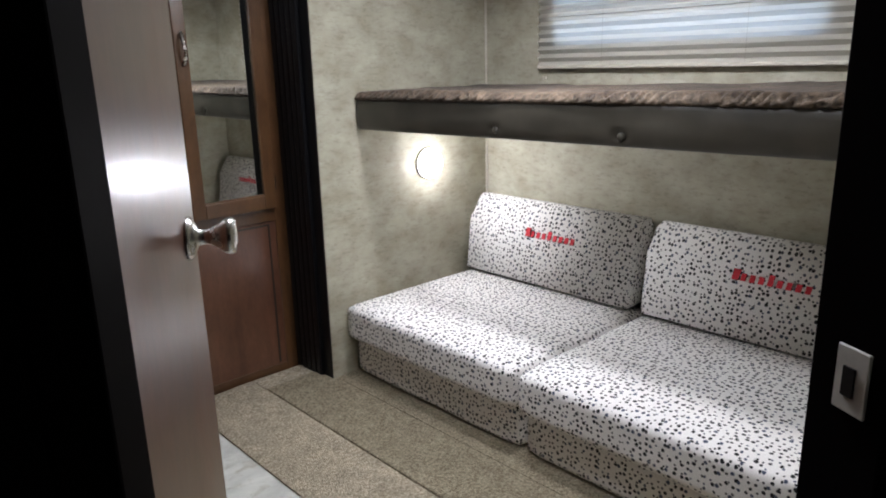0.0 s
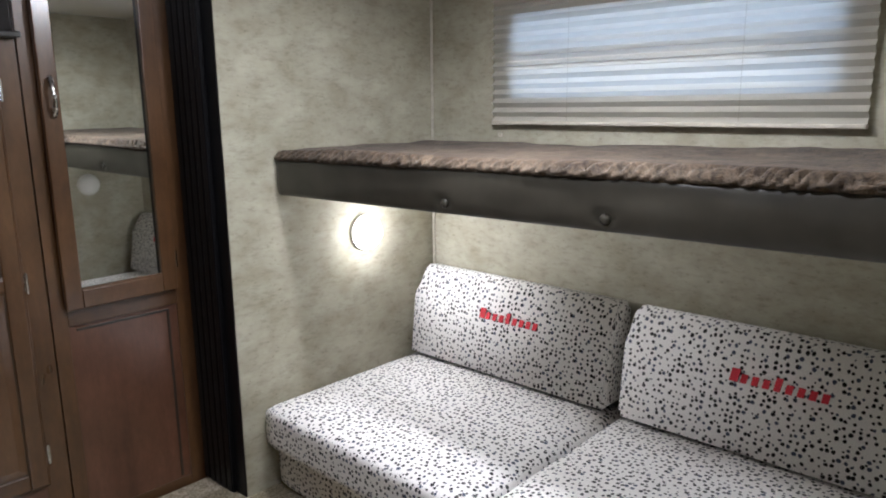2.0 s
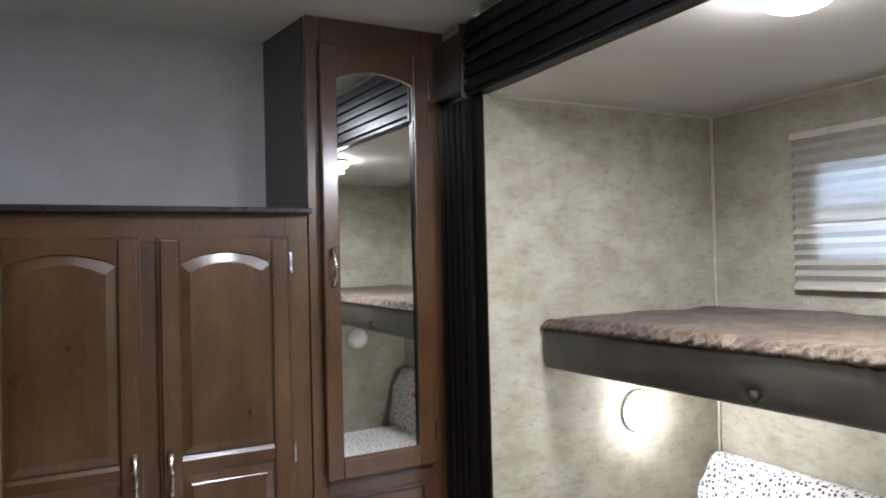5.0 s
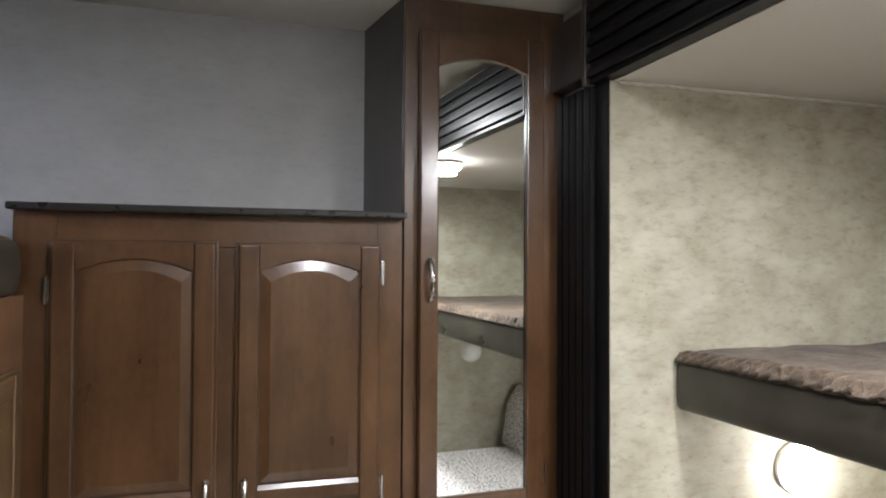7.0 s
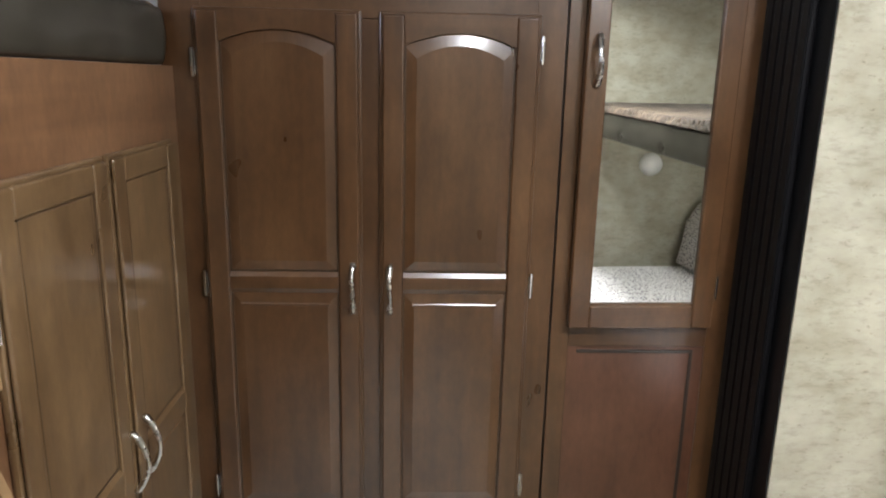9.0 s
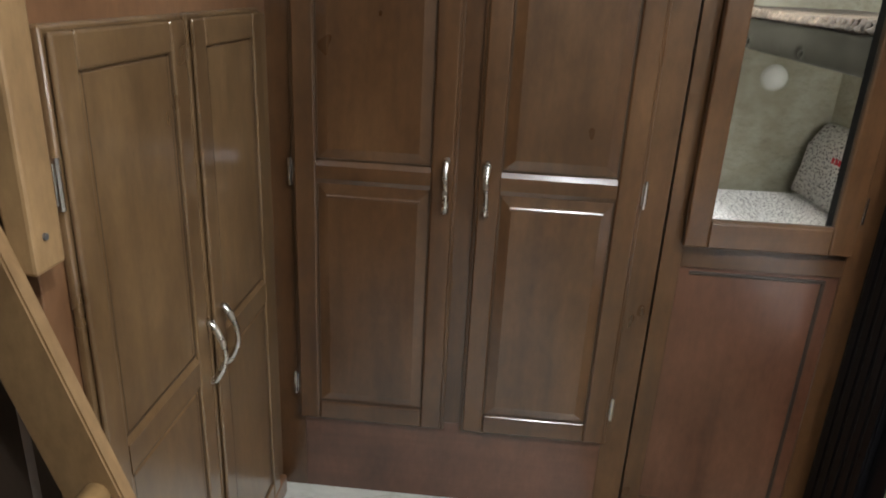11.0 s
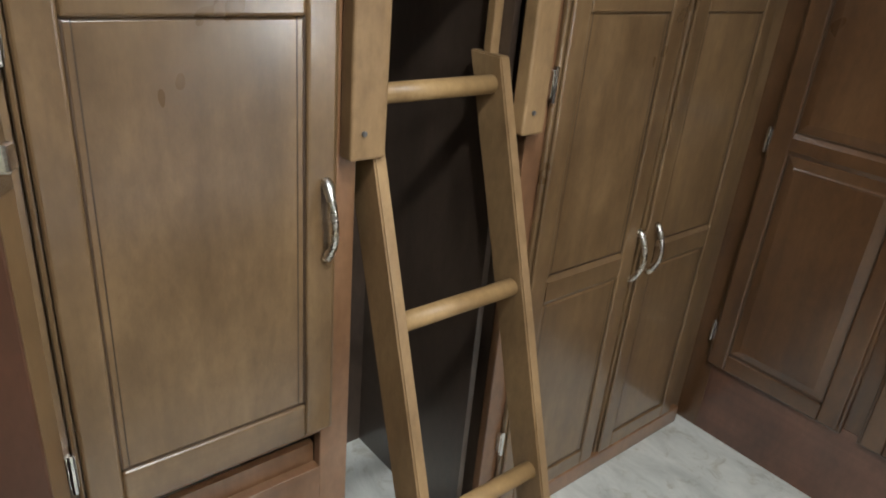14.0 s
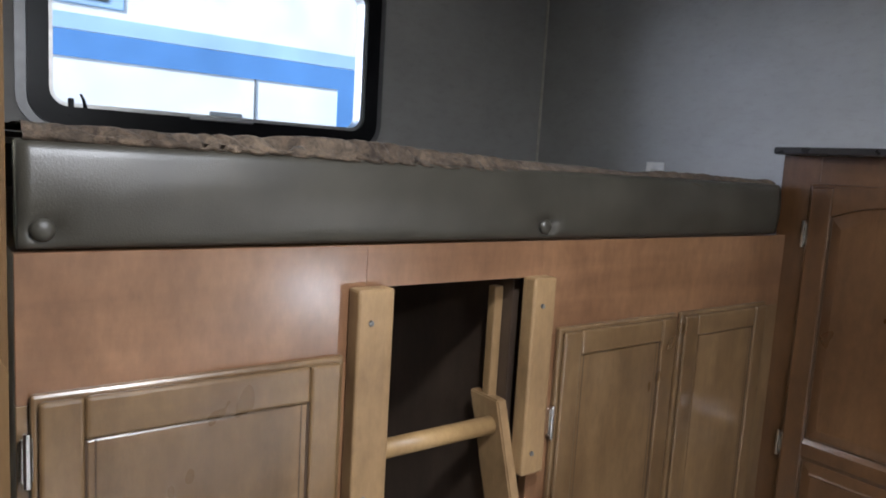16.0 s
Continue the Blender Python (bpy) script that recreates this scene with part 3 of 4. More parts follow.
header = thing("slide_trim_header", (SX0, 1.4, SZ), "ribbed glossy black plastic header over the slide-out", "trim", kind="structure")
part("cover", box(2.264, SY0 - 0.02, SZ + 0.002, SX0 + 0.012, SY1 + 0.055, CZ - 0.03), BLACK, header)
for k in range(5):
    z = SZ + 0.014 + 0.040 * k
    part("rib", box(2.253, SY0 - 0.02, z, 2.265, SY1 + 0.055, z + 0.022, 0.004), BLACK, header)
part("corner_block", box(2.252, SY1 + 0.074, SZ + 0.021, SX0 + 0.006, 2.649, CZ - 0.05, 0.004), DARK_WOOD, header, "dark wooden corner block")
part("end_cap", box(2.250, SY1 + 0.056, SZ - 0.004, SX0 + 0.004, SY1 + 0.073, CZ - 0.03, 0.002), DARK_WOOD, header)
for nm, g in (("corner_bead", (SX1 - 0.009, SY1 - 0.009, 0, SX1, SY1, SZ)), ("corner_bead", (WX, NY - 0.009, FZ, WX + 0.009, NY, CZ)),
              ("ceiling_bead", (SX0 + 0.02, SY1 - 0.008, SZ - 0.008, SX1, SY1, SZ)), ("ceiling_bead", (SX1 - 0.008, SY0, SZ - 0.008, SX1, SY1 - 0.008, SZ))):
    solid(nm, box(*g, 0.002, 1), CREAM, "cream plastic moulding along the wall corner", "trim")


# ---- windows ----
def rounded(y0, y1, z0, z1, r, n=6):
    out = []
    for cy, cz, a0 in ((y1 - r, z1 - r, 0), (y0 + r, z1 - r, 90), (y0 + r, z0 + r, 180), (y1 - r, z0 + r, 270)):
        for k in range(n + 1):
            a = radians(a0 + 90 * k / n)
            out.append((cy + r * math.cos(a), cz + r * math.sin(a)))
    return out


def ring_frame(outer, inner, x0, x1):
    bm = bmesh.new()
    lay = [[bm.verts.new((x, y, z)) for y, z in line] for line, x in ((outer, x0), (outer, x1), (inner, x1), (inner, x0))]
    n = len(outer)
    for a, c in zip(lay, lay[1:] + lay[:1]):
        for i in range(n):
            j = (i + 1) % n
            bm.faces.new((a[i], a[j], c[j], c[i]))
    return bm


def window(name, x, hole, inward, label):
    y0, y1, z0, z1 = hole
    w = thing(name, (x, (y0 + y1) / 2, z0), label, "window", kind="structure")
    part("window_frame", ring_frame(rounded(y0 - 0.035, y1 + 0.035, z0 - 0.035, z1 + 0.035, 0.07), rounded(y0 + 0.012, y1 - 0.012, z0 + 0.012, z1 - 0.012, 0.045),
                                    x - inward * 0.05, x + inward * 0.014), BLACK, w)
    part("inner_frame", ring_frame(rounded(y0 + 0.010, y1 - 0.010, z0 + 0.010, z1 - 0.010, 0.045), rounded(y0 + 0.022, y1 - 0.022, z0 + 0.022, z1 - 0.022, 0.036),
                                   x - inward * 0.045, x + inward * 0.004), ALU, w)
    pane = part("pane", box(x - inward * 0.034, y0 + 0.012, z0 + 0.012, x - inward * 0.029, y1 - 0.012, z1 - 0.012), GLASS, w)
    pane.visible_shadow = False
    return w


w1 = window("window_1", SX1, EW, -1, "window with a rounded black frame behind the shade")
part("meeting_rail", box(SX1 + 0.006, EW[0] + 0.012, 1.408, SX1 + 0.045, EW[1] - 0.012, 1.460, 0.004), BLACK, w1, "black sash meeting rail")
w2 = window("window_2", WX, WW, 1, "rounded black-framed trailer window above the bunk")
part("weep_bar", box(WX - 0.02, 1.62, WW[2] + 0.006, WX + 0.02, 1.80, WW[2] + 0.014, 0.002), ALU, w2)
latch_bm = box(WX - 0.002, 1.322, WW[2] + 0.010, WX + 0.012, 1.336, WW[2] + 0.034, 0.003)
part("sash_latch", latch_bm, BLACK, w2, "small black sash latch")
part("latch_tongue", tube([(WX + 0.006, 1.362, WW[2] + 0.010), (WX + 0.008, 1.358, WW[2] + 0.030), (WX + 0.010, 1.350, WW[2] + 0.046)], [0.005, 0.004, 0.003], 8), BLACK, w2)
part("side_track", ring_frame(rounded(WW[0] - 0.060, WW[1] + 0.055, WW[2] - 0.050, WW[3] + 0.05, 0.085), rounded(WW[0] - 0.036, WW[1] + 0.036, WW[2] - 0.036, WW[3] + 0.036, 0.07),
                              WX, WX + 0.008), GREY_METAL, w2, "grey aluminium flange")

# pleated shade
shade = thing("pleated_shade", (SX1, 1.48, 1.21), "cream pleated fabric shade, lowered over the daylit window", "window shade")
by0, by1, bz0, bz1 = 0.885, 2.075, 1.215, 1.69
bm, prev, n = bmesh.new(), None, 14
for k in range(n * 2 + 1):
    z = bz1 - 0.02 - (bz1 - bz0 - 0.032) * k / (2 * n)
    x = SX1 - 0.014 - (0.0 if k % 2 else 0.017)
    row = [bm.verts.new((x, y, z)) for y in (by0, by1)]
    if prev:
        bm.faces.new((prev[0], prev[1], row[1], row[0]))
    prev = row
part("pleats", bm, SHADE, shade)
part("headrail", box(SX1 - 0.036, by0, bz1 - 0.022, SX1 - 0.002, by1, bz1, 0.003), CREAM, shade)
part("bottom_rail", box(SX1 - 0.034, by0, bz0, SX1 - 0.008, by1, bz0 + 0.014, 0.004), CREAM, shade)
for y in (1.20, 1.76):
    part("cord", tube([(SX1 - 0.03, y, bz1), (SX1 - 0.03, y, bz0)], 0.0008, 5), CREAM, shade)
hook = thing("hold_down_bracket", (SX1 - 0.004, 2.055, 1.18), "small cream hold-down bracket below the shade", "bracket")
part("clip", box(SX1 - 0.012, 2.047, 1.170, SX1 - 0.001, 2.063, 1.185, 0.003), CREAM, hook)


# ---- lights ----
def dome_light(name, base, turn, radius, depth, glow, label):
    th = thing(name, base, label, "lamp")
    m = Matrix.Translation(base) @ turn
    part("base", lathe([(radius * 0.98, 0.0005), (radius * 0.99, 0.005), (radius * 0.975, 0.0125), (radius * 0.93, 0.0135)]), PLATE, th, m=m, smooth=True)
    part("diffuser", lathe([(radius * 0.95, 0.014)] + [(radius * 0.96 * math.cos(a), 0.014 + depth * math.sin(a)) for a in (0.1, 0.4, 0.7, 1.0, 1.25, 1.45)]), glow, th,
         "frosted dome diffuser", m=m, smooth=True).visible_shadow = False
    return th


DOWN = pose(0, 0, 0, 180)
dome_light("ceiling_light", SLIDE_LIGHT, DOWN, 0.072, 0.036, LIT_DOME, "round frosted ceiling light, switched on, in the slide-out")
dome_light("ceiling_light", MAIN_LIGHT, DOWN, 0.085, 0.035, MAIN_DOME, "round frosted ceiling light, switched on, over the walkway")
dome_light("wall_light", (2.835, SY1, 0.832), pose(0, 0, 0, 90), 0.066, 0.05, SCONCE_DOME, "round frosted wall light, switched on, under the bunk")
dome_light("wall_light", (2.885, SY0, 0.85), pose(0, 0, 0, -90), 0.062, 0.05, DULL_DOME, "round frosted wall light, switched off")

# ---- north cabinet ----
CY = 2.633
cab = thing("wardrobe_cabinet", (1.42, 2.75, FZ), "brown stained maple two-door cabinet with arched panels", "cabinet")
CX0, CX1, CTOP = 0.958, 1.835, 1.472
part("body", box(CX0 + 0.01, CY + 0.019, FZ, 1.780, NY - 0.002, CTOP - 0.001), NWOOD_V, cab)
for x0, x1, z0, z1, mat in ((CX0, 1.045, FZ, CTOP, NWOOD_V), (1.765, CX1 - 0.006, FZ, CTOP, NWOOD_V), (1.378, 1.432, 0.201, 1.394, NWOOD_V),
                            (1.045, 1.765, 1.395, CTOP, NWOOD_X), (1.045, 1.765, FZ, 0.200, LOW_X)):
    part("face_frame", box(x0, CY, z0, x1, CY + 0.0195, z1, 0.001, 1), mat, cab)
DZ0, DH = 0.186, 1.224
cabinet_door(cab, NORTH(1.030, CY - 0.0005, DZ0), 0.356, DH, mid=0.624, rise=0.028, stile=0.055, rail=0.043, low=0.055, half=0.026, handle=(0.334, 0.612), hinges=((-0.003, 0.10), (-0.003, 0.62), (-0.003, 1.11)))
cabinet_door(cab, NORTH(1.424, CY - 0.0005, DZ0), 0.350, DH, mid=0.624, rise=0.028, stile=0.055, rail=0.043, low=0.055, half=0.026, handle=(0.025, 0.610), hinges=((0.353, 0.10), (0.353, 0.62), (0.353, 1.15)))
top = thing("countertop", (1.4, 2.75, CTOP), "thin near-black laminate countertop on the cabinet", "countertop")
part("slab", box(0.952, 2.592, CTOP, CX1 + 0.0, NY - 0.001, CTOP + 0.016, 0.004), BLACK_TOP, top)

# ---- mirror wardrobe ----
WD = 2.650
war = thing("tall_wardrobe", (2.05, 2.78, FZ), "tall narrow brown stained wardrobe with a mirrored door", "wardrobe")
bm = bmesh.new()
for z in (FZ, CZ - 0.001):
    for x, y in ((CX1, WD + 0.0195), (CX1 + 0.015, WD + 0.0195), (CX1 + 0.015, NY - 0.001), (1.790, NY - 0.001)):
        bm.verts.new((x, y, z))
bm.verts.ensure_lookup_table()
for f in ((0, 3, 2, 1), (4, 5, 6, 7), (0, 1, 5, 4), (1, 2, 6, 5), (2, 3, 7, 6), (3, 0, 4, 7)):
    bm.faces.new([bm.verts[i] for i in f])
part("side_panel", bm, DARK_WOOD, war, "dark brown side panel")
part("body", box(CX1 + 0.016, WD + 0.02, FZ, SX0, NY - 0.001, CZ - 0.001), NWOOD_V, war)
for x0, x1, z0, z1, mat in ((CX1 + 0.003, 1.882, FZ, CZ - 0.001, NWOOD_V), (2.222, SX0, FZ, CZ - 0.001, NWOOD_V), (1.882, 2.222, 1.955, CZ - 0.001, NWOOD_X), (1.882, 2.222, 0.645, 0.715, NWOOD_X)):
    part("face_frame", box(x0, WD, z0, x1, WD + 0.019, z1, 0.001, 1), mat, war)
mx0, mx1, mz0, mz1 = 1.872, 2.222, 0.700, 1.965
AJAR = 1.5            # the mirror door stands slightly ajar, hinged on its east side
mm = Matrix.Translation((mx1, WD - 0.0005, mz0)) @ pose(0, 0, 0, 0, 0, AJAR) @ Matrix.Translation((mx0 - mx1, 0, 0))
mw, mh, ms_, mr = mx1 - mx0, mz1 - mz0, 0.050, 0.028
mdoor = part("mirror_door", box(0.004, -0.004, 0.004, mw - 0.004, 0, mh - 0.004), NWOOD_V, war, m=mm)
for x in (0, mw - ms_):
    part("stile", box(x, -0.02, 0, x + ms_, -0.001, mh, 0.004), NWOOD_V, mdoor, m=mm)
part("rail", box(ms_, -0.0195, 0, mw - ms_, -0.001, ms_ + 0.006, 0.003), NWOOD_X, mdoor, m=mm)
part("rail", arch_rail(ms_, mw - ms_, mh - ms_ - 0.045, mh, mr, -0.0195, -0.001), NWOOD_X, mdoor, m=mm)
bm = prism(arch_outline(ms_ - 0.004, mw - ms_ + 0.004, ms_, mh - ms_ - 0.043, mr), 0.004)
part("mirror", bm, MIRROR, mdoor, "clear arched mirror glass", m=mm @ Matrix.Translation((0, -0.0105, 0)))
part("bead", box(ms_, -0.0165, ms_ + 0.005, mw - ms_, -0.0106, ms_ + 0.012, 0.001, 1), NWOOD_X, mdoor, m=mm)
part("handle", pull_handle(0.112), NICKEL, mdoor, "satin nickel bow handle", m=mm @ Matrix.Translation((0.026, -0.02, 0.618)), smooth=True)
for hz in (0.10, 1.165):
    hb = tube([(0, 0, -0.028), (0, 0, 0.028)], 0.0045, 8)
    part("hinge", hb, CHROME, mdoor, "bright steel hinge", m=mm @ Matrix.Translation((mw + 0.004, -0.012, hz)))
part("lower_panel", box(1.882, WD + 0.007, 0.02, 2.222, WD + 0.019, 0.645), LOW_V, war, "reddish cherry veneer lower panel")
for g in ((1.905, 0.626, 2.195, 0.634), (2.187, 0.03, 2.195, 0.626)):
    part("groove", box(g[0], WD + 0.003, g[1], g[2], WD + 0.008, g[3], 0.001, 1), DARK_WOOD, war)
part("toe_rail", box(1.882, WD + 0.003, FZ, 2.222, WD + 0.019, 0.022), NWOOD_X, war)

# ---- west bunk and cabinets ----
FX = 0.982        # face of the cabinet fronts
single = thing("single_door_cabinet", (0.9, 1.3, FZ), "brown stained maple one-door cabinet under the bunk", "cabinet")
double = thing("double_door_cabinet", (0.9, 2.2, FZ), "brown stained maple two-door cabinet under the bunk", "cabinet")
bk = thing("bunk_bed", (0.6, 1.8, FZ), "built-in cherry veneer bunk with an open ladder recess", "bunk bed")
Y0, Y1 = 1.097, 2.632
OY0, OY1, OTOP = 1.514, 1.850, 1.228
for y0, y1, z0, z1, mat in ((Y0, Y1, 1.125, 1.2875, PANEL_Y), (OY0, OY1, OTOP, 1.2875, PANEL_Y)):
    if z0 < 1.2:
        part("top_panel", box(FX - 0.019, y0, z0, FX, OY0, z1, 0.001, 1), mat, bk, "cherry veneer panel")
        part("top_panel", box(FX - 0.019, OY1, z0, FX, y1, z1, 0.001, 1), mat, bk, "cherry veneer panel")
    else:
        part("top_panel", box(FX - 0.019, y0, z0, FX - 0.0003, y1, z1), mat, bk, "cherry veneer panel")
for y0, y1, z0, z1, mat in ((Y0, 1.122, FZ, 1.125, WOOD_V), (1.462, OY0, FZ, 1.125, PANEL_V), (OY1, 1.905, FZ, 1.125, PANEL_V), (2.545, Y1, FZ, 1.125, WOOD_V),
                            (1.122, 1.462, 0.437, 0.46, PANEL_Y), (1.122, 1.462, 0.290, 0.365, PANEL_Y), (1.905, 2.545, FZ, 0.045, PANEL_Y), (2.215, 2.245, 0.04, 1.125, WOOD_V),
                            (1.122, 1.462, FZ, 0.02, PANEL_Y)):
    part("face_frame", box(FX - 0.019, y0, z0, FX, y1, z1, 0.001, 1), mat, single if y1 < 1.6 else double)
part("kick_panel", box(FX - 0.035, 1.122, 0.02, FX - 0.022, 1.462, 0.40), PANEL_Y, single, "recessed cherry veneer panel")
register = part("register", box(FX - 0.022, 1.135, 0.03, FX - 0.012, 1.45, 0.282, 0.003), GREY_METAL, single, "grey metal floor-heat register")
for k in range(9):
    part("louvre", box(FX - 0.0118, 1.15, 0.052 + 0.024 * k, FX - 0.006, 1.435, 0.060 + 0.024 * k, 0.002), GREY_METAL, register)
part("top_board", box(WX + 0.002, Y0, 1.268, FX - 0.02, Y1, 1.2875), WOOD_V, bk)
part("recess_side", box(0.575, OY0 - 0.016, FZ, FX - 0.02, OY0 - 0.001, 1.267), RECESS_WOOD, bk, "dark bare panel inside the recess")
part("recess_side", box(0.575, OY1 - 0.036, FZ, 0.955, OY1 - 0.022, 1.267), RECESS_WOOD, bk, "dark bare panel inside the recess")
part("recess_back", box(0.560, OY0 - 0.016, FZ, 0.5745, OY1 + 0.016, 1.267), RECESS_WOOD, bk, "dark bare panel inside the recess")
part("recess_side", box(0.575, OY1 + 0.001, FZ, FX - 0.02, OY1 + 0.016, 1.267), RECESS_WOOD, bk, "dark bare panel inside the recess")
part("plinth", box(FX, 1.86, FZ, FX + 0.020, 2.600, FZ + 0.052, 0.004), PANEL_Y, double, "cherry veneer plinth")
part("cleat", box(0.914, 1.795, 0.985, 0.932, 1.8135, 1.205, 0.002), LADDER_WOOD, bk, "bare wooden cleat inside the recess")
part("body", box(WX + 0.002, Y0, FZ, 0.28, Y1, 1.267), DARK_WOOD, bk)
part("end_panel", box(0.28, Y0, FZ, FX - 0.02, Y0 + 0.012, 1.267), WOOD_V, bk)
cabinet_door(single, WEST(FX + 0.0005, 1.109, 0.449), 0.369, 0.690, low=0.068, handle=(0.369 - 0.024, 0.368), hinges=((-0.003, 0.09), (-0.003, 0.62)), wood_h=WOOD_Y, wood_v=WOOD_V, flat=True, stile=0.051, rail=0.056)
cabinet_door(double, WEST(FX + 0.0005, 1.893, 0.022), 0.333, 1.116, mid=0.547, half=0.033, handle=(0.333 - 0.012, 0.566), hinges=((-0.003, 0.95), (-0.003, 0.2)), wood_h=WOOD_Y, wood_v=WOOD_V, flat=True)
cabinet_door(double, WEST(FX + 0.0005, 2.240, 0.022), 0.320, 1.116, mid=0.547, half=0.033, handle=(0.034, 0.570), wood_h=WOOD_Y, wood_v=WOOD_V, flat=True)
for y in (1.486, 1.808):
    blk = part("ladder_block", box(FX + 0.0004, y, 0.897, FX + 0.030, y + (0.057 if y < 1.6 else 0.050), 1.231, 0.004), LADDER_WOOD, bk, "pale maple ladder holder block")
    for z in (0.935, 1.185):
        part("screw", tube([(FX + 0.029, y + 0.02, z), (FX + 0.0325, y + 0.02, z)], 0.004, 8), GREY_METAL, blk)

# ladder leaning into the recess
lad = thing("ladder", (1.25, 1.67, FZ), "pale maple bunk ladder leaning into the cabinet recess", "ladder")
SLOPE = -0.322


def lad_x(z):
    return 1.070 + SLOPE * (z - 0.643)


for y, ztop in ((1.531, 1.010), (1.789, 1.016)):
    bm = bmesh.new()
    for z in (FZ, ztop):
        for dx in (-0.062, 0.012):
            for dy in (0.0, 0.021):
                bm.verts.new((lad_x(z) + dx, y + dy, z))
    bm.verts.ensure_lookup_table()
    for f in ((0, 1, 3, 2), (4, 6, 7, 5), (0, 4, 5, 1), (2, 3, 7, 6), (0, 2, 6, 4), (1, 5, 7, 3)):
        bm.faces.new([bm.verts[i] for i in f])
    bmesh.ops.bevel(bm, geom=list(bm.edges), offset=0.0025, segments=2, affect="EDGES")
    part("stile", bm, LADDER_WOOD, lad)
for z in (0.970, 0.648, 0.326):
    part("rung", tube([(lad_x(z) - 0.016, 1.540, z), (lad_x(z) - 0.016, 1.800, z)], 0.0155, 14), RUNG_WOOD, lad, smooth=True)


# ---- bunk bolster rails and mattresses ----
def bolster(name, front, y0, y1, z0, z1, towards, buttons, label):
    """A padded leatherette rail along y: puffed profile, dimpled at its buttons. towards: +1 faces east."""
    th = thing(name, (front, (y0 + y1) / 2, z0), label, "bunk rail")
    bm, prev = bmesh.new(), None
    ny = int((y1 - y0) / 0.012)
    prof = []
    for k in range(17):
        a = math.pi * k / 16
        prof.append((0.030 * math.sin(a) ** 0.28, z0 + (z1 - z0) * (0.5 - 0.5 * math.cos(a) * (0.92 + 0.08 * abs(math.cos(a))))))
    for i in range(ny + 1):
        y = y0 + (y1 - y0) * i / ny
        row = [bm.verts.new((front - towards * 0.034, y, z0))]
        for out, z in prof:
            dip = 0.0
            for by, bz in buttons:
                dist = math.hypot(y - by, (z - bz) * 1.3)
                fold = 0.004 * math.exp(-abs((z - bz) - 0.7 * abs(y - by)) / 0.007) * math.exp(-dist / 0.035)
                dip += 0.013 * math.exp(-(dist / 0.017) ** 2) + fold
            wob = 0.0016 * noise.noise((y * 9, z * 30, front))
            row.append(bm.verts.new((front - towards * (0.030 - out + dip - wob), y, z)))
        row.append(bm.verts.new((front - towards * 0.034, y, z1)))
        if prev:
            for a, c, e, g in zip(prev, prev[1:], row[1:], row):
                bm.faces.new((a, c, e, g))
        else:
            first = row
        prev = row
    bm.faces.new(first)
    bm.faces.new(prev[::-1])
    part("padding", bm, LEATHER, th, smooth=True)
    part("board", box(front - towards * 0.052, y0, z0 + 0.002, front - towards * 0.0345, y1, z1 - 0.002), DARK_WOOD, th)
    for by, bz in buttons:
        part("button", lathe([(0.0125, 0.0), (0.0125, 0.003), (0.010, 0.0065), (0.005, 0.0085)], 16), LEATHER, th, "leatherette-covered button",
             m=Matrix.Translation((front - towards * 0.0095, by, bz)) @ pose(0, 0, 0, 0, 90 * towards, 0), smooth=True)
    return th


bolster("bunk_rail", 0.985, 1.102, 2.590, 1.289, 1.404, 1, ((1.124, 1.311), (1.855, 1.311)), "dark brown leatherette padded rail along the bunk")
upper_rail = bolster("bunk_rail", 2.464, 0.53, 2.385, 1.004, 1.122, -1, ((1.66, 1.032), (1.200, 1.032)), "dark brown leatherette padded rail along the upper bunk")


def ridge(along, around, seed):
    """Slanting rope-like folds: rounded crests with sharp dark gaps between, of uneven width."""
    phase = (along + 1.5 * around) / 0.042 + 1.5 * noise.noise((along * 7, 1.0, seed)) + 0.4 * noise.noise((along * 30, around * 20, seed))
    saw = abs(2 * (phase - math.floor(phase)) - 1)
    return math.sqrt(max(0.0, 1 - saw ** 2.5))


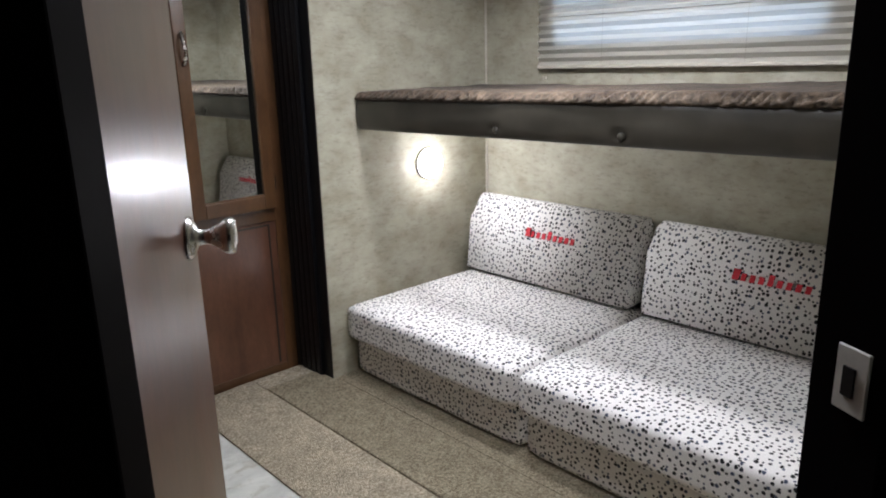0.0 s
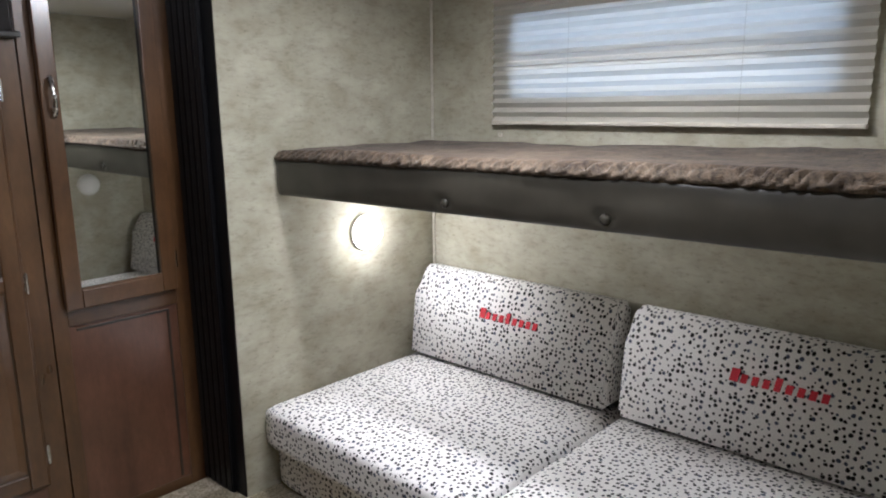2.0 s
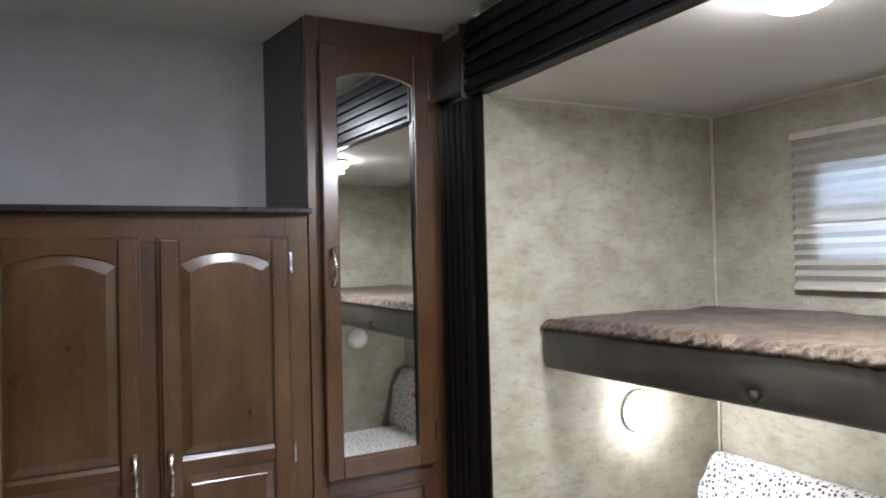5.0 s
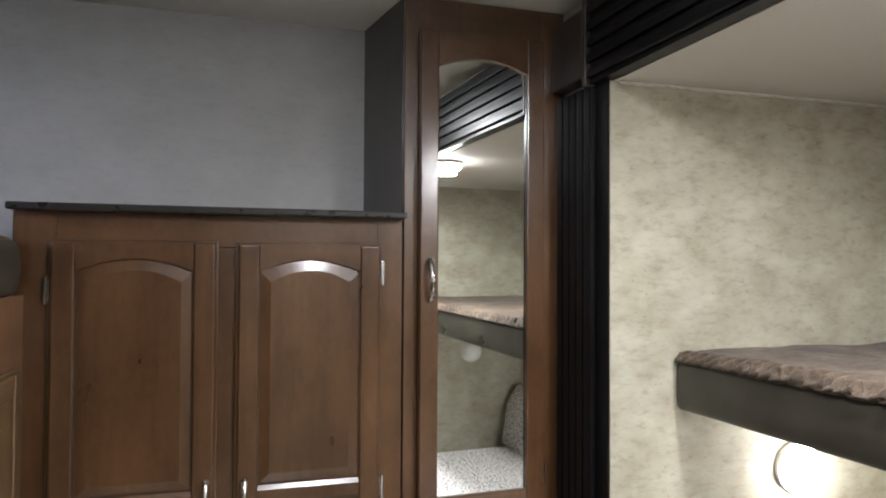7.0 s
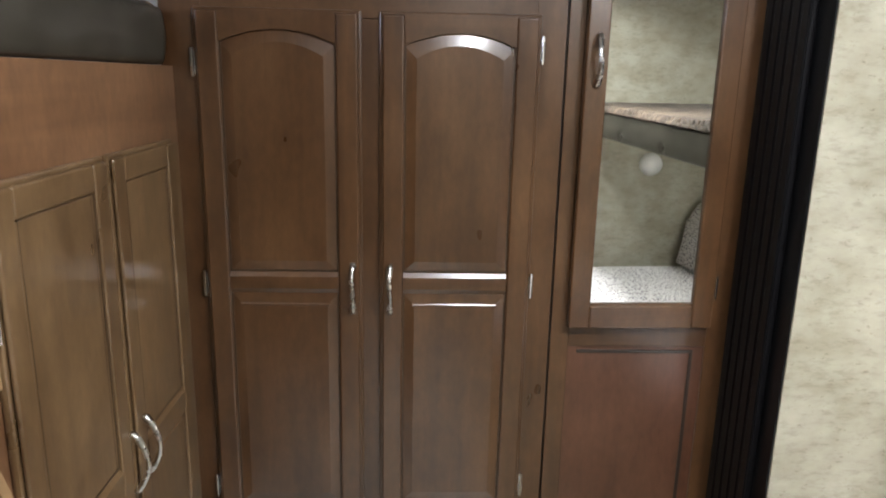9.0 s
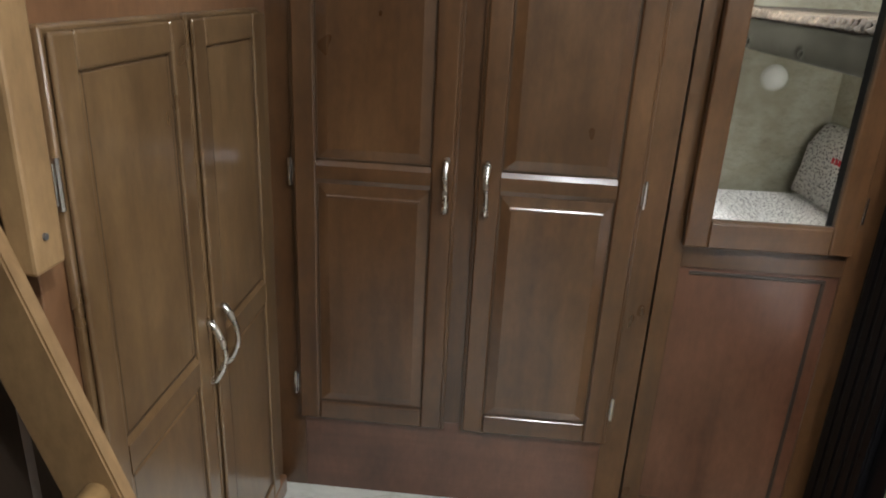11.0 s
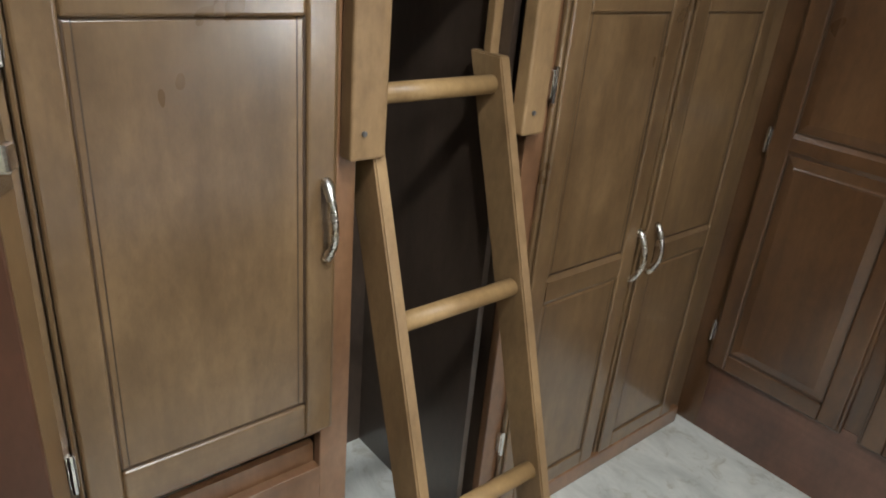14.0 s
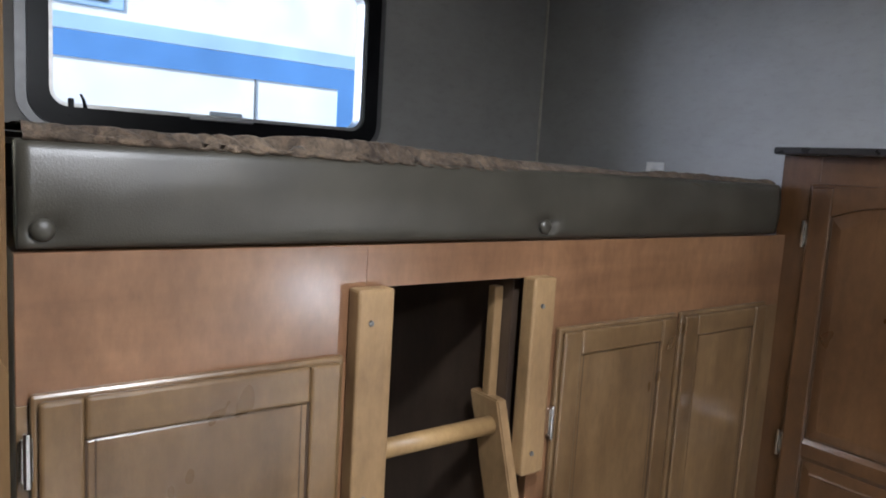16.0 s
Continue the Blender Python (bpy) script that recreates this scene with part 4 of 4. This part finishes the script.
def mattress(name, x0, x1, y0, y1, z0, z1, front, seed, label):
    """A thin bunk mattress under a plush cover whose front edge is gathered in slanting rope-like folds. front: the x of that edge."""
    th = thing(name, ((x0 + x1) / 2, (y0 + y1) / 2, z0), label, "mattress")
    bm, grid = bmesh.new(), []
    nx, ny = 46, int((y1 - y0) / 0.004)
    s = 1 if front > (x0 + x1) / 2 else -1
    for i in range(ny + 1):
        y = y0 + (y1 - y0) * i / ny
        wild = max(0.0, min(1.0, 0.75 + 1.3 * noise.noise((y * 2.3, 5, seed))))
        row = []
        for k in range(nx + 1):
            u = (k / nx) ** 2.2
            x = front + (x1 + x0 - 2 * front) * u * 0.998
            into = abs(x - front)
            z = z1 + 0.009 * (noise.noise((x * 3, y * 3, seed)) + 0.5 * noise.noise((x * 11, y * 11, seed + 3)))
            g = min(1.0, math.exp(-(into - 0.012) / 0.022)) * wild
            fold = ridge(y, into, seed)
            z += g * (0.030 * fold - 0.020) - 0.010 * math.exp(-into / 0.008)
            row.append(bm.verts.new((x, y, z)))
        hem = []
        for k in range(1, 5):
            fold = ridge(y, -0.009 * k, seed)
            out = 0.008 * math.sin(math.pi * k / 5) + wild * 0.024 * (fold - 0.6) * (k < 4)
            hem.append(bm.verts.new((front + s * out, y, z1 - 0.010 - (z1 - 0.010 - z0) * k / 4)))
        grid.append(hem[::-1] + row)
    for a, c in zip(grid, grid[1:]):
        for k in range(len(a) - 1):
            bm.faces.new((a[k], a[k + 1], c[k + 1], c[k]))
    part("cover", bm, PLUSH, th, "brown plush cover gathered at its edge", smooth=True)
    part("pad", box(min(x0, x1) + 0.03, y0 + 0.004, z0 + 0.001, max(x0, x1) - 0.03, y1 - 0.004, z1 - 0.028, 0.006), CREAM, th)
    return th


upper_deck = solid("bunk_deck", box(2.518, SY0 + 0.004, 1.060, SX1 - 0.004, SY1 - 0.006, 1.1155), CEIL, "pale board under the upper bunk", "bunk deck")
upper_mattress = mattress("bunk_mattress", 2.474, SX1 - 0.012, 0.535, 2.388, 1.1165, 1.148, 2.474, 2.0, "thin bunk mattress in a brown plush cover, over the sofa")
west_mattress = mattress("bunk_mattress", WX + 0.004, 0.965, Y0 + 0.01, 2.59, 1.4035, 1.427, 0.965, 7.0, "thin bunk mattress in a brown plush cover, by the window")


tilt = Matrix.Translation((0, 2.385, 1.004)) @ pose(0, 0, 0, -0.65) @ Matrix.Translation((0, -2.385, -1.004))
for ob in (upper_rail, upper_deck, upper_mattress):      # the upper bunk hangs a little higher at its far end
    ob.matrix_world = tilt @ (Matrix.Translation(ob.location))


sag = Matrix.Translation((0, 1.10, 1.404)) @ pose(0, 0, 0, -0.85) @ Matrix.Translation((0, -1.10, -1.404))
west_mattress.matrix_world = sag @ Matrix.Translation(west_mattress.location)      # it sinks towards the cabinet


# ---- flip sofas ----
def cushion(bm, x0, x1, y0, y1, z0, z1, r, seed, amp=0.004, cuts=14):
    cube(bm, x0, y0, z0, x1, y1, z1)
    bmesh.ops.subdivide_edges(bm, edges=list(bm.edges), cuts=cuts, use_grid_fill=True)
    c, hsize = Vector(((x0 + x1) / 2, (y0 + y1) / 2, (z0 + z1) / 2)), Vector(((x1 - x0) / 2, (y1 - y0) / 2, (z1 - z0) / 2))
    for v in bm.verts:
        q = v.co - c
        inner_ = Vector([max(-h + r, min(h - r, a)) for a, h in zip(q, hsize)])
        off = q - inner_
        if off.length > 1e-6:
            q = inner_ + off.normalized() * min(r, max(off.length, r) if off.length > r else off.length)
        v.co = c + q
        nrm = Vector([a / h for a, h in zip(q, hsize)])
        v.co += nrm.normalized() * amp * noise.noise(v.co * 5 + Vector((seed, 0, 0)))
        if abs(nrm.z) > 0.9:
            v.co.z += math.copysign(0.010 * (1 - nrm.x ** 2) * (1 - nrm.y ** 2), nrm.z) * (nrm.z > 0)
    return bm


def embroidery(back, width, height, place):
    """A row of plain red stitched bars where a maker's mark would stand."""
    bm, n = bmesh.new(), 9
    for k in range(n):
        tall = height * (1.0 if k in (0, 4) else 0.68)
        x, w = (k / n - 0.5) * width, width / n * (0.80 if k == 0 else 0.58)
        bar = prism([(x, 0), (x + w, 0), (x + w + 0.15 * tall, tall), (x + 0.15 * tall, tall)], 0.003)
        bar.transform(Matrix.Translation((0, -0.002, 0)))
        mesh = bpy.data.meshes.new("bar")
        bar.to_mesh(mesh)
        bar.free()
        bm.from_mesh(mesh)
        bpy.data.meshes.remove(mesh)
    part("embroidery", bm, RED_THREAD, back, "red stitched lettering-sized bars", m=place)


def flip_sofa(y0, y1, seed, tw):
    th = thing("flip_sofa", (2.75, (y0 + y1) / 2, 0.002), "armless flip-out sofa in black-spotted cream fabric", "sofa", "sofas in the slide-out")
    part("base_cushion", cushion(bmesh.new(), 2.398, 3.14, y0 + 0.004, y1 - 0.004, 0.002, 0.158, 0.032, seed), SPOTS, th, smooth=True)
    part("seat_cushion", cushion(bmesh.new(), 2.352, 3.16, y0, y1, 0.158, 0.312, 0.036, seed + 5), SPOTS, th, smooth=True)
    prof = [(3.034, 0.331), (3.046, 0.324), (3.19, 0.324), (3.198, 0.334), (3.198, 0.638), (3.19, 0.656), (3.150, 0.662), (3.126, 0.650), (3.088, 0.588), (3.078, 0.56)]
    bm = prism([(x, z) for x, z in prof], y1 - y0 - 0.03)
    ends = [e for e in bm.edges if abs(e.verts[0].co.y - e.verts[1].co.y) < 1e-5]
    bmesh.ops.bevel(bm, geom=ends, offset=0.016, segments=3, affect="EDGES")
    bm.transform(Matrix.Translation((0, y0 + 0.015, 0)))
    back = part("backrest", bm, SPOTS, th, smooth=True)
    lean = math.degrees(math.atan2(3.078 - 3.034, 0.56 - 0.331))
    mid = y0 + tw
    place = Matrix.Translation((3.0705, mid, 0.522)) @ pose(0, 0, 0, 0, 0, -90) @ pose(0, 0, 0, -lean) @ Matrix.Translation((0, -0.0012, 0))
    embroidery(back, 0.265, 0.037, place)
    return th


flip_sofa(1.484, 2.394, 1.0, 0.425)
flip_sofa(0.600, 1.474, 4.0, 0.400)

# ---- entrance door leaf ----
FREE = Vector((1.202, 1.036, 0))
ldir = (FREE - HINGE).normalized()
LW = (FREE - HINGE).length
leaf_m = Matrix.Translation(HINGE + Vector((0.0, 0.03, 0))) @ Matrix.Rotation(math.atan2(ldir.y, ldir.x), 4, "Z")
leaf = thing("door_1", tuple(HINGE), "smooth brown wood-grain flush door, standing open into the room", "door", kind="structure")
slab = part("slab", box(0, -0.014, FZ + 0.012, LW, 0.014, HEAD - 0.004, 0.002), LEAF_WOOD, leaf, m=leaf_m)
part("edge_band", box(LW, -0.0138, FZ + 0.012, LW + 0.001, 0.0138, HEAD - 0.004), WOOD_V, leaf, "brown wooden edge band", m=leaf_m)
KZ = 1.038
for s in (-1, 1):
    kb = lathe([(r * 0.92, z * 0.80) for r, z in [(0.030, 0.0), (0.030, 0.004), (0.024, 0.010), (0.012, 0.016), (0.0105, 0.030), (0.013, 0.040), (0.020, 0.052), (0.0255, 0.060), (0.0265, 0.068), (0.024, 0.074), (0.012, 0.077)]], 28)
    part("knob", kb, NICKEL, leaf, "satin nickel door knob", m=leaf_m @ Matrix.Translation((LW - 0.050, s * 0.014, KZ)) @ pose(0, 0, 0, -90 * s), smooth=True)
part("latch", box(LW + 0.001, -0.009, KZ - 0.033, LW + 0.012, 0.007, KZ - 0.011, 0.003), CHROME, leaf, "spring latch bolt", m=leaf_m)
part("latch_plate", box(LW + 0.0008, -0.012, KZ - 0.050, LW + 0.002, 0.012, KZ + 0.006), CHROME, leaf, m=leaf_m)

outlet = thing("wall_outlet", (0.36, NY, 1.40), "white plastic outlet plate on the end wall above the bunk", "outlet")
part("plate", box(0.325, NY - 0.006, 1.335, 0.395, NY - 0.0005, 1.452, 0.002), PLATE, outlet)
part("socket", box(0.345, NY - 0.008, 1.395, 0.375, NY - 0.006, 1.43, 0.001, 1), CREAM, outlet)

# ---- outside the west window ----
solid("ground", box(-60, -60, -0.9, 60, 60, -0.85), GRAVEL, "grey gravel lot outside", "ground")
tr_ = thing("parked_trailer", (-4.7, 2.2, -0.85), "white and blue travel trailer parked outside the window", "trailer")
body = part("body", box(-6.0, -3.0, -0.5, -3.4, 9.0, 2.9, 0.06), TRAILER_WHITE, tr_)
part("stripe", box(-3.41, -2.9, 1.957, -3.392, 8.9, 2.128), TRAILER_BLUE, tr_, "blue painted band")
part("stripe", box(-3.41, -2.9, 2.132, -3.392, 8.9, 2.236), TRAILER_PALE, tr_, "pale blue painted band")
part("stripe", box(-3.41, 3.755, 0.9, -3.392, 3.912, 1.9565), TRAILER_BLUE, tr_, "blue painted upright band")
part("stripe", box(-3.41, 3.916, 1.885, -3.392, 8.9, 1.9565), TRAILER_BLUE, tr_, "blue painted band")
part("seam", box(-3.405, 3.053, 1.2, -3.391, 3.063, 1.9565), GREY_METAL, tr_, "narrow grey panel seam")
win = part("trailer_window", box(-3.41, 0.9, 2.292, -3.390, 2.14, 2.70, 0.01), TRAILER_PALE, tr_, "pale blue tinted window")
part("glass", box(-3.395, 1.0, 2.335, -3.386, 2.04, 2.64, 0.01), GREY_METAL, win)
part("marker_light", box(-3.405, 2.72, 1.645, -3.38, 2.96, 1.69, 0.006), GREY_METAL, tr_)
part("skirt", box(-5.9, -2.9, -0.85, -3.5, 8.9, -0.5), BLACK, tr_)
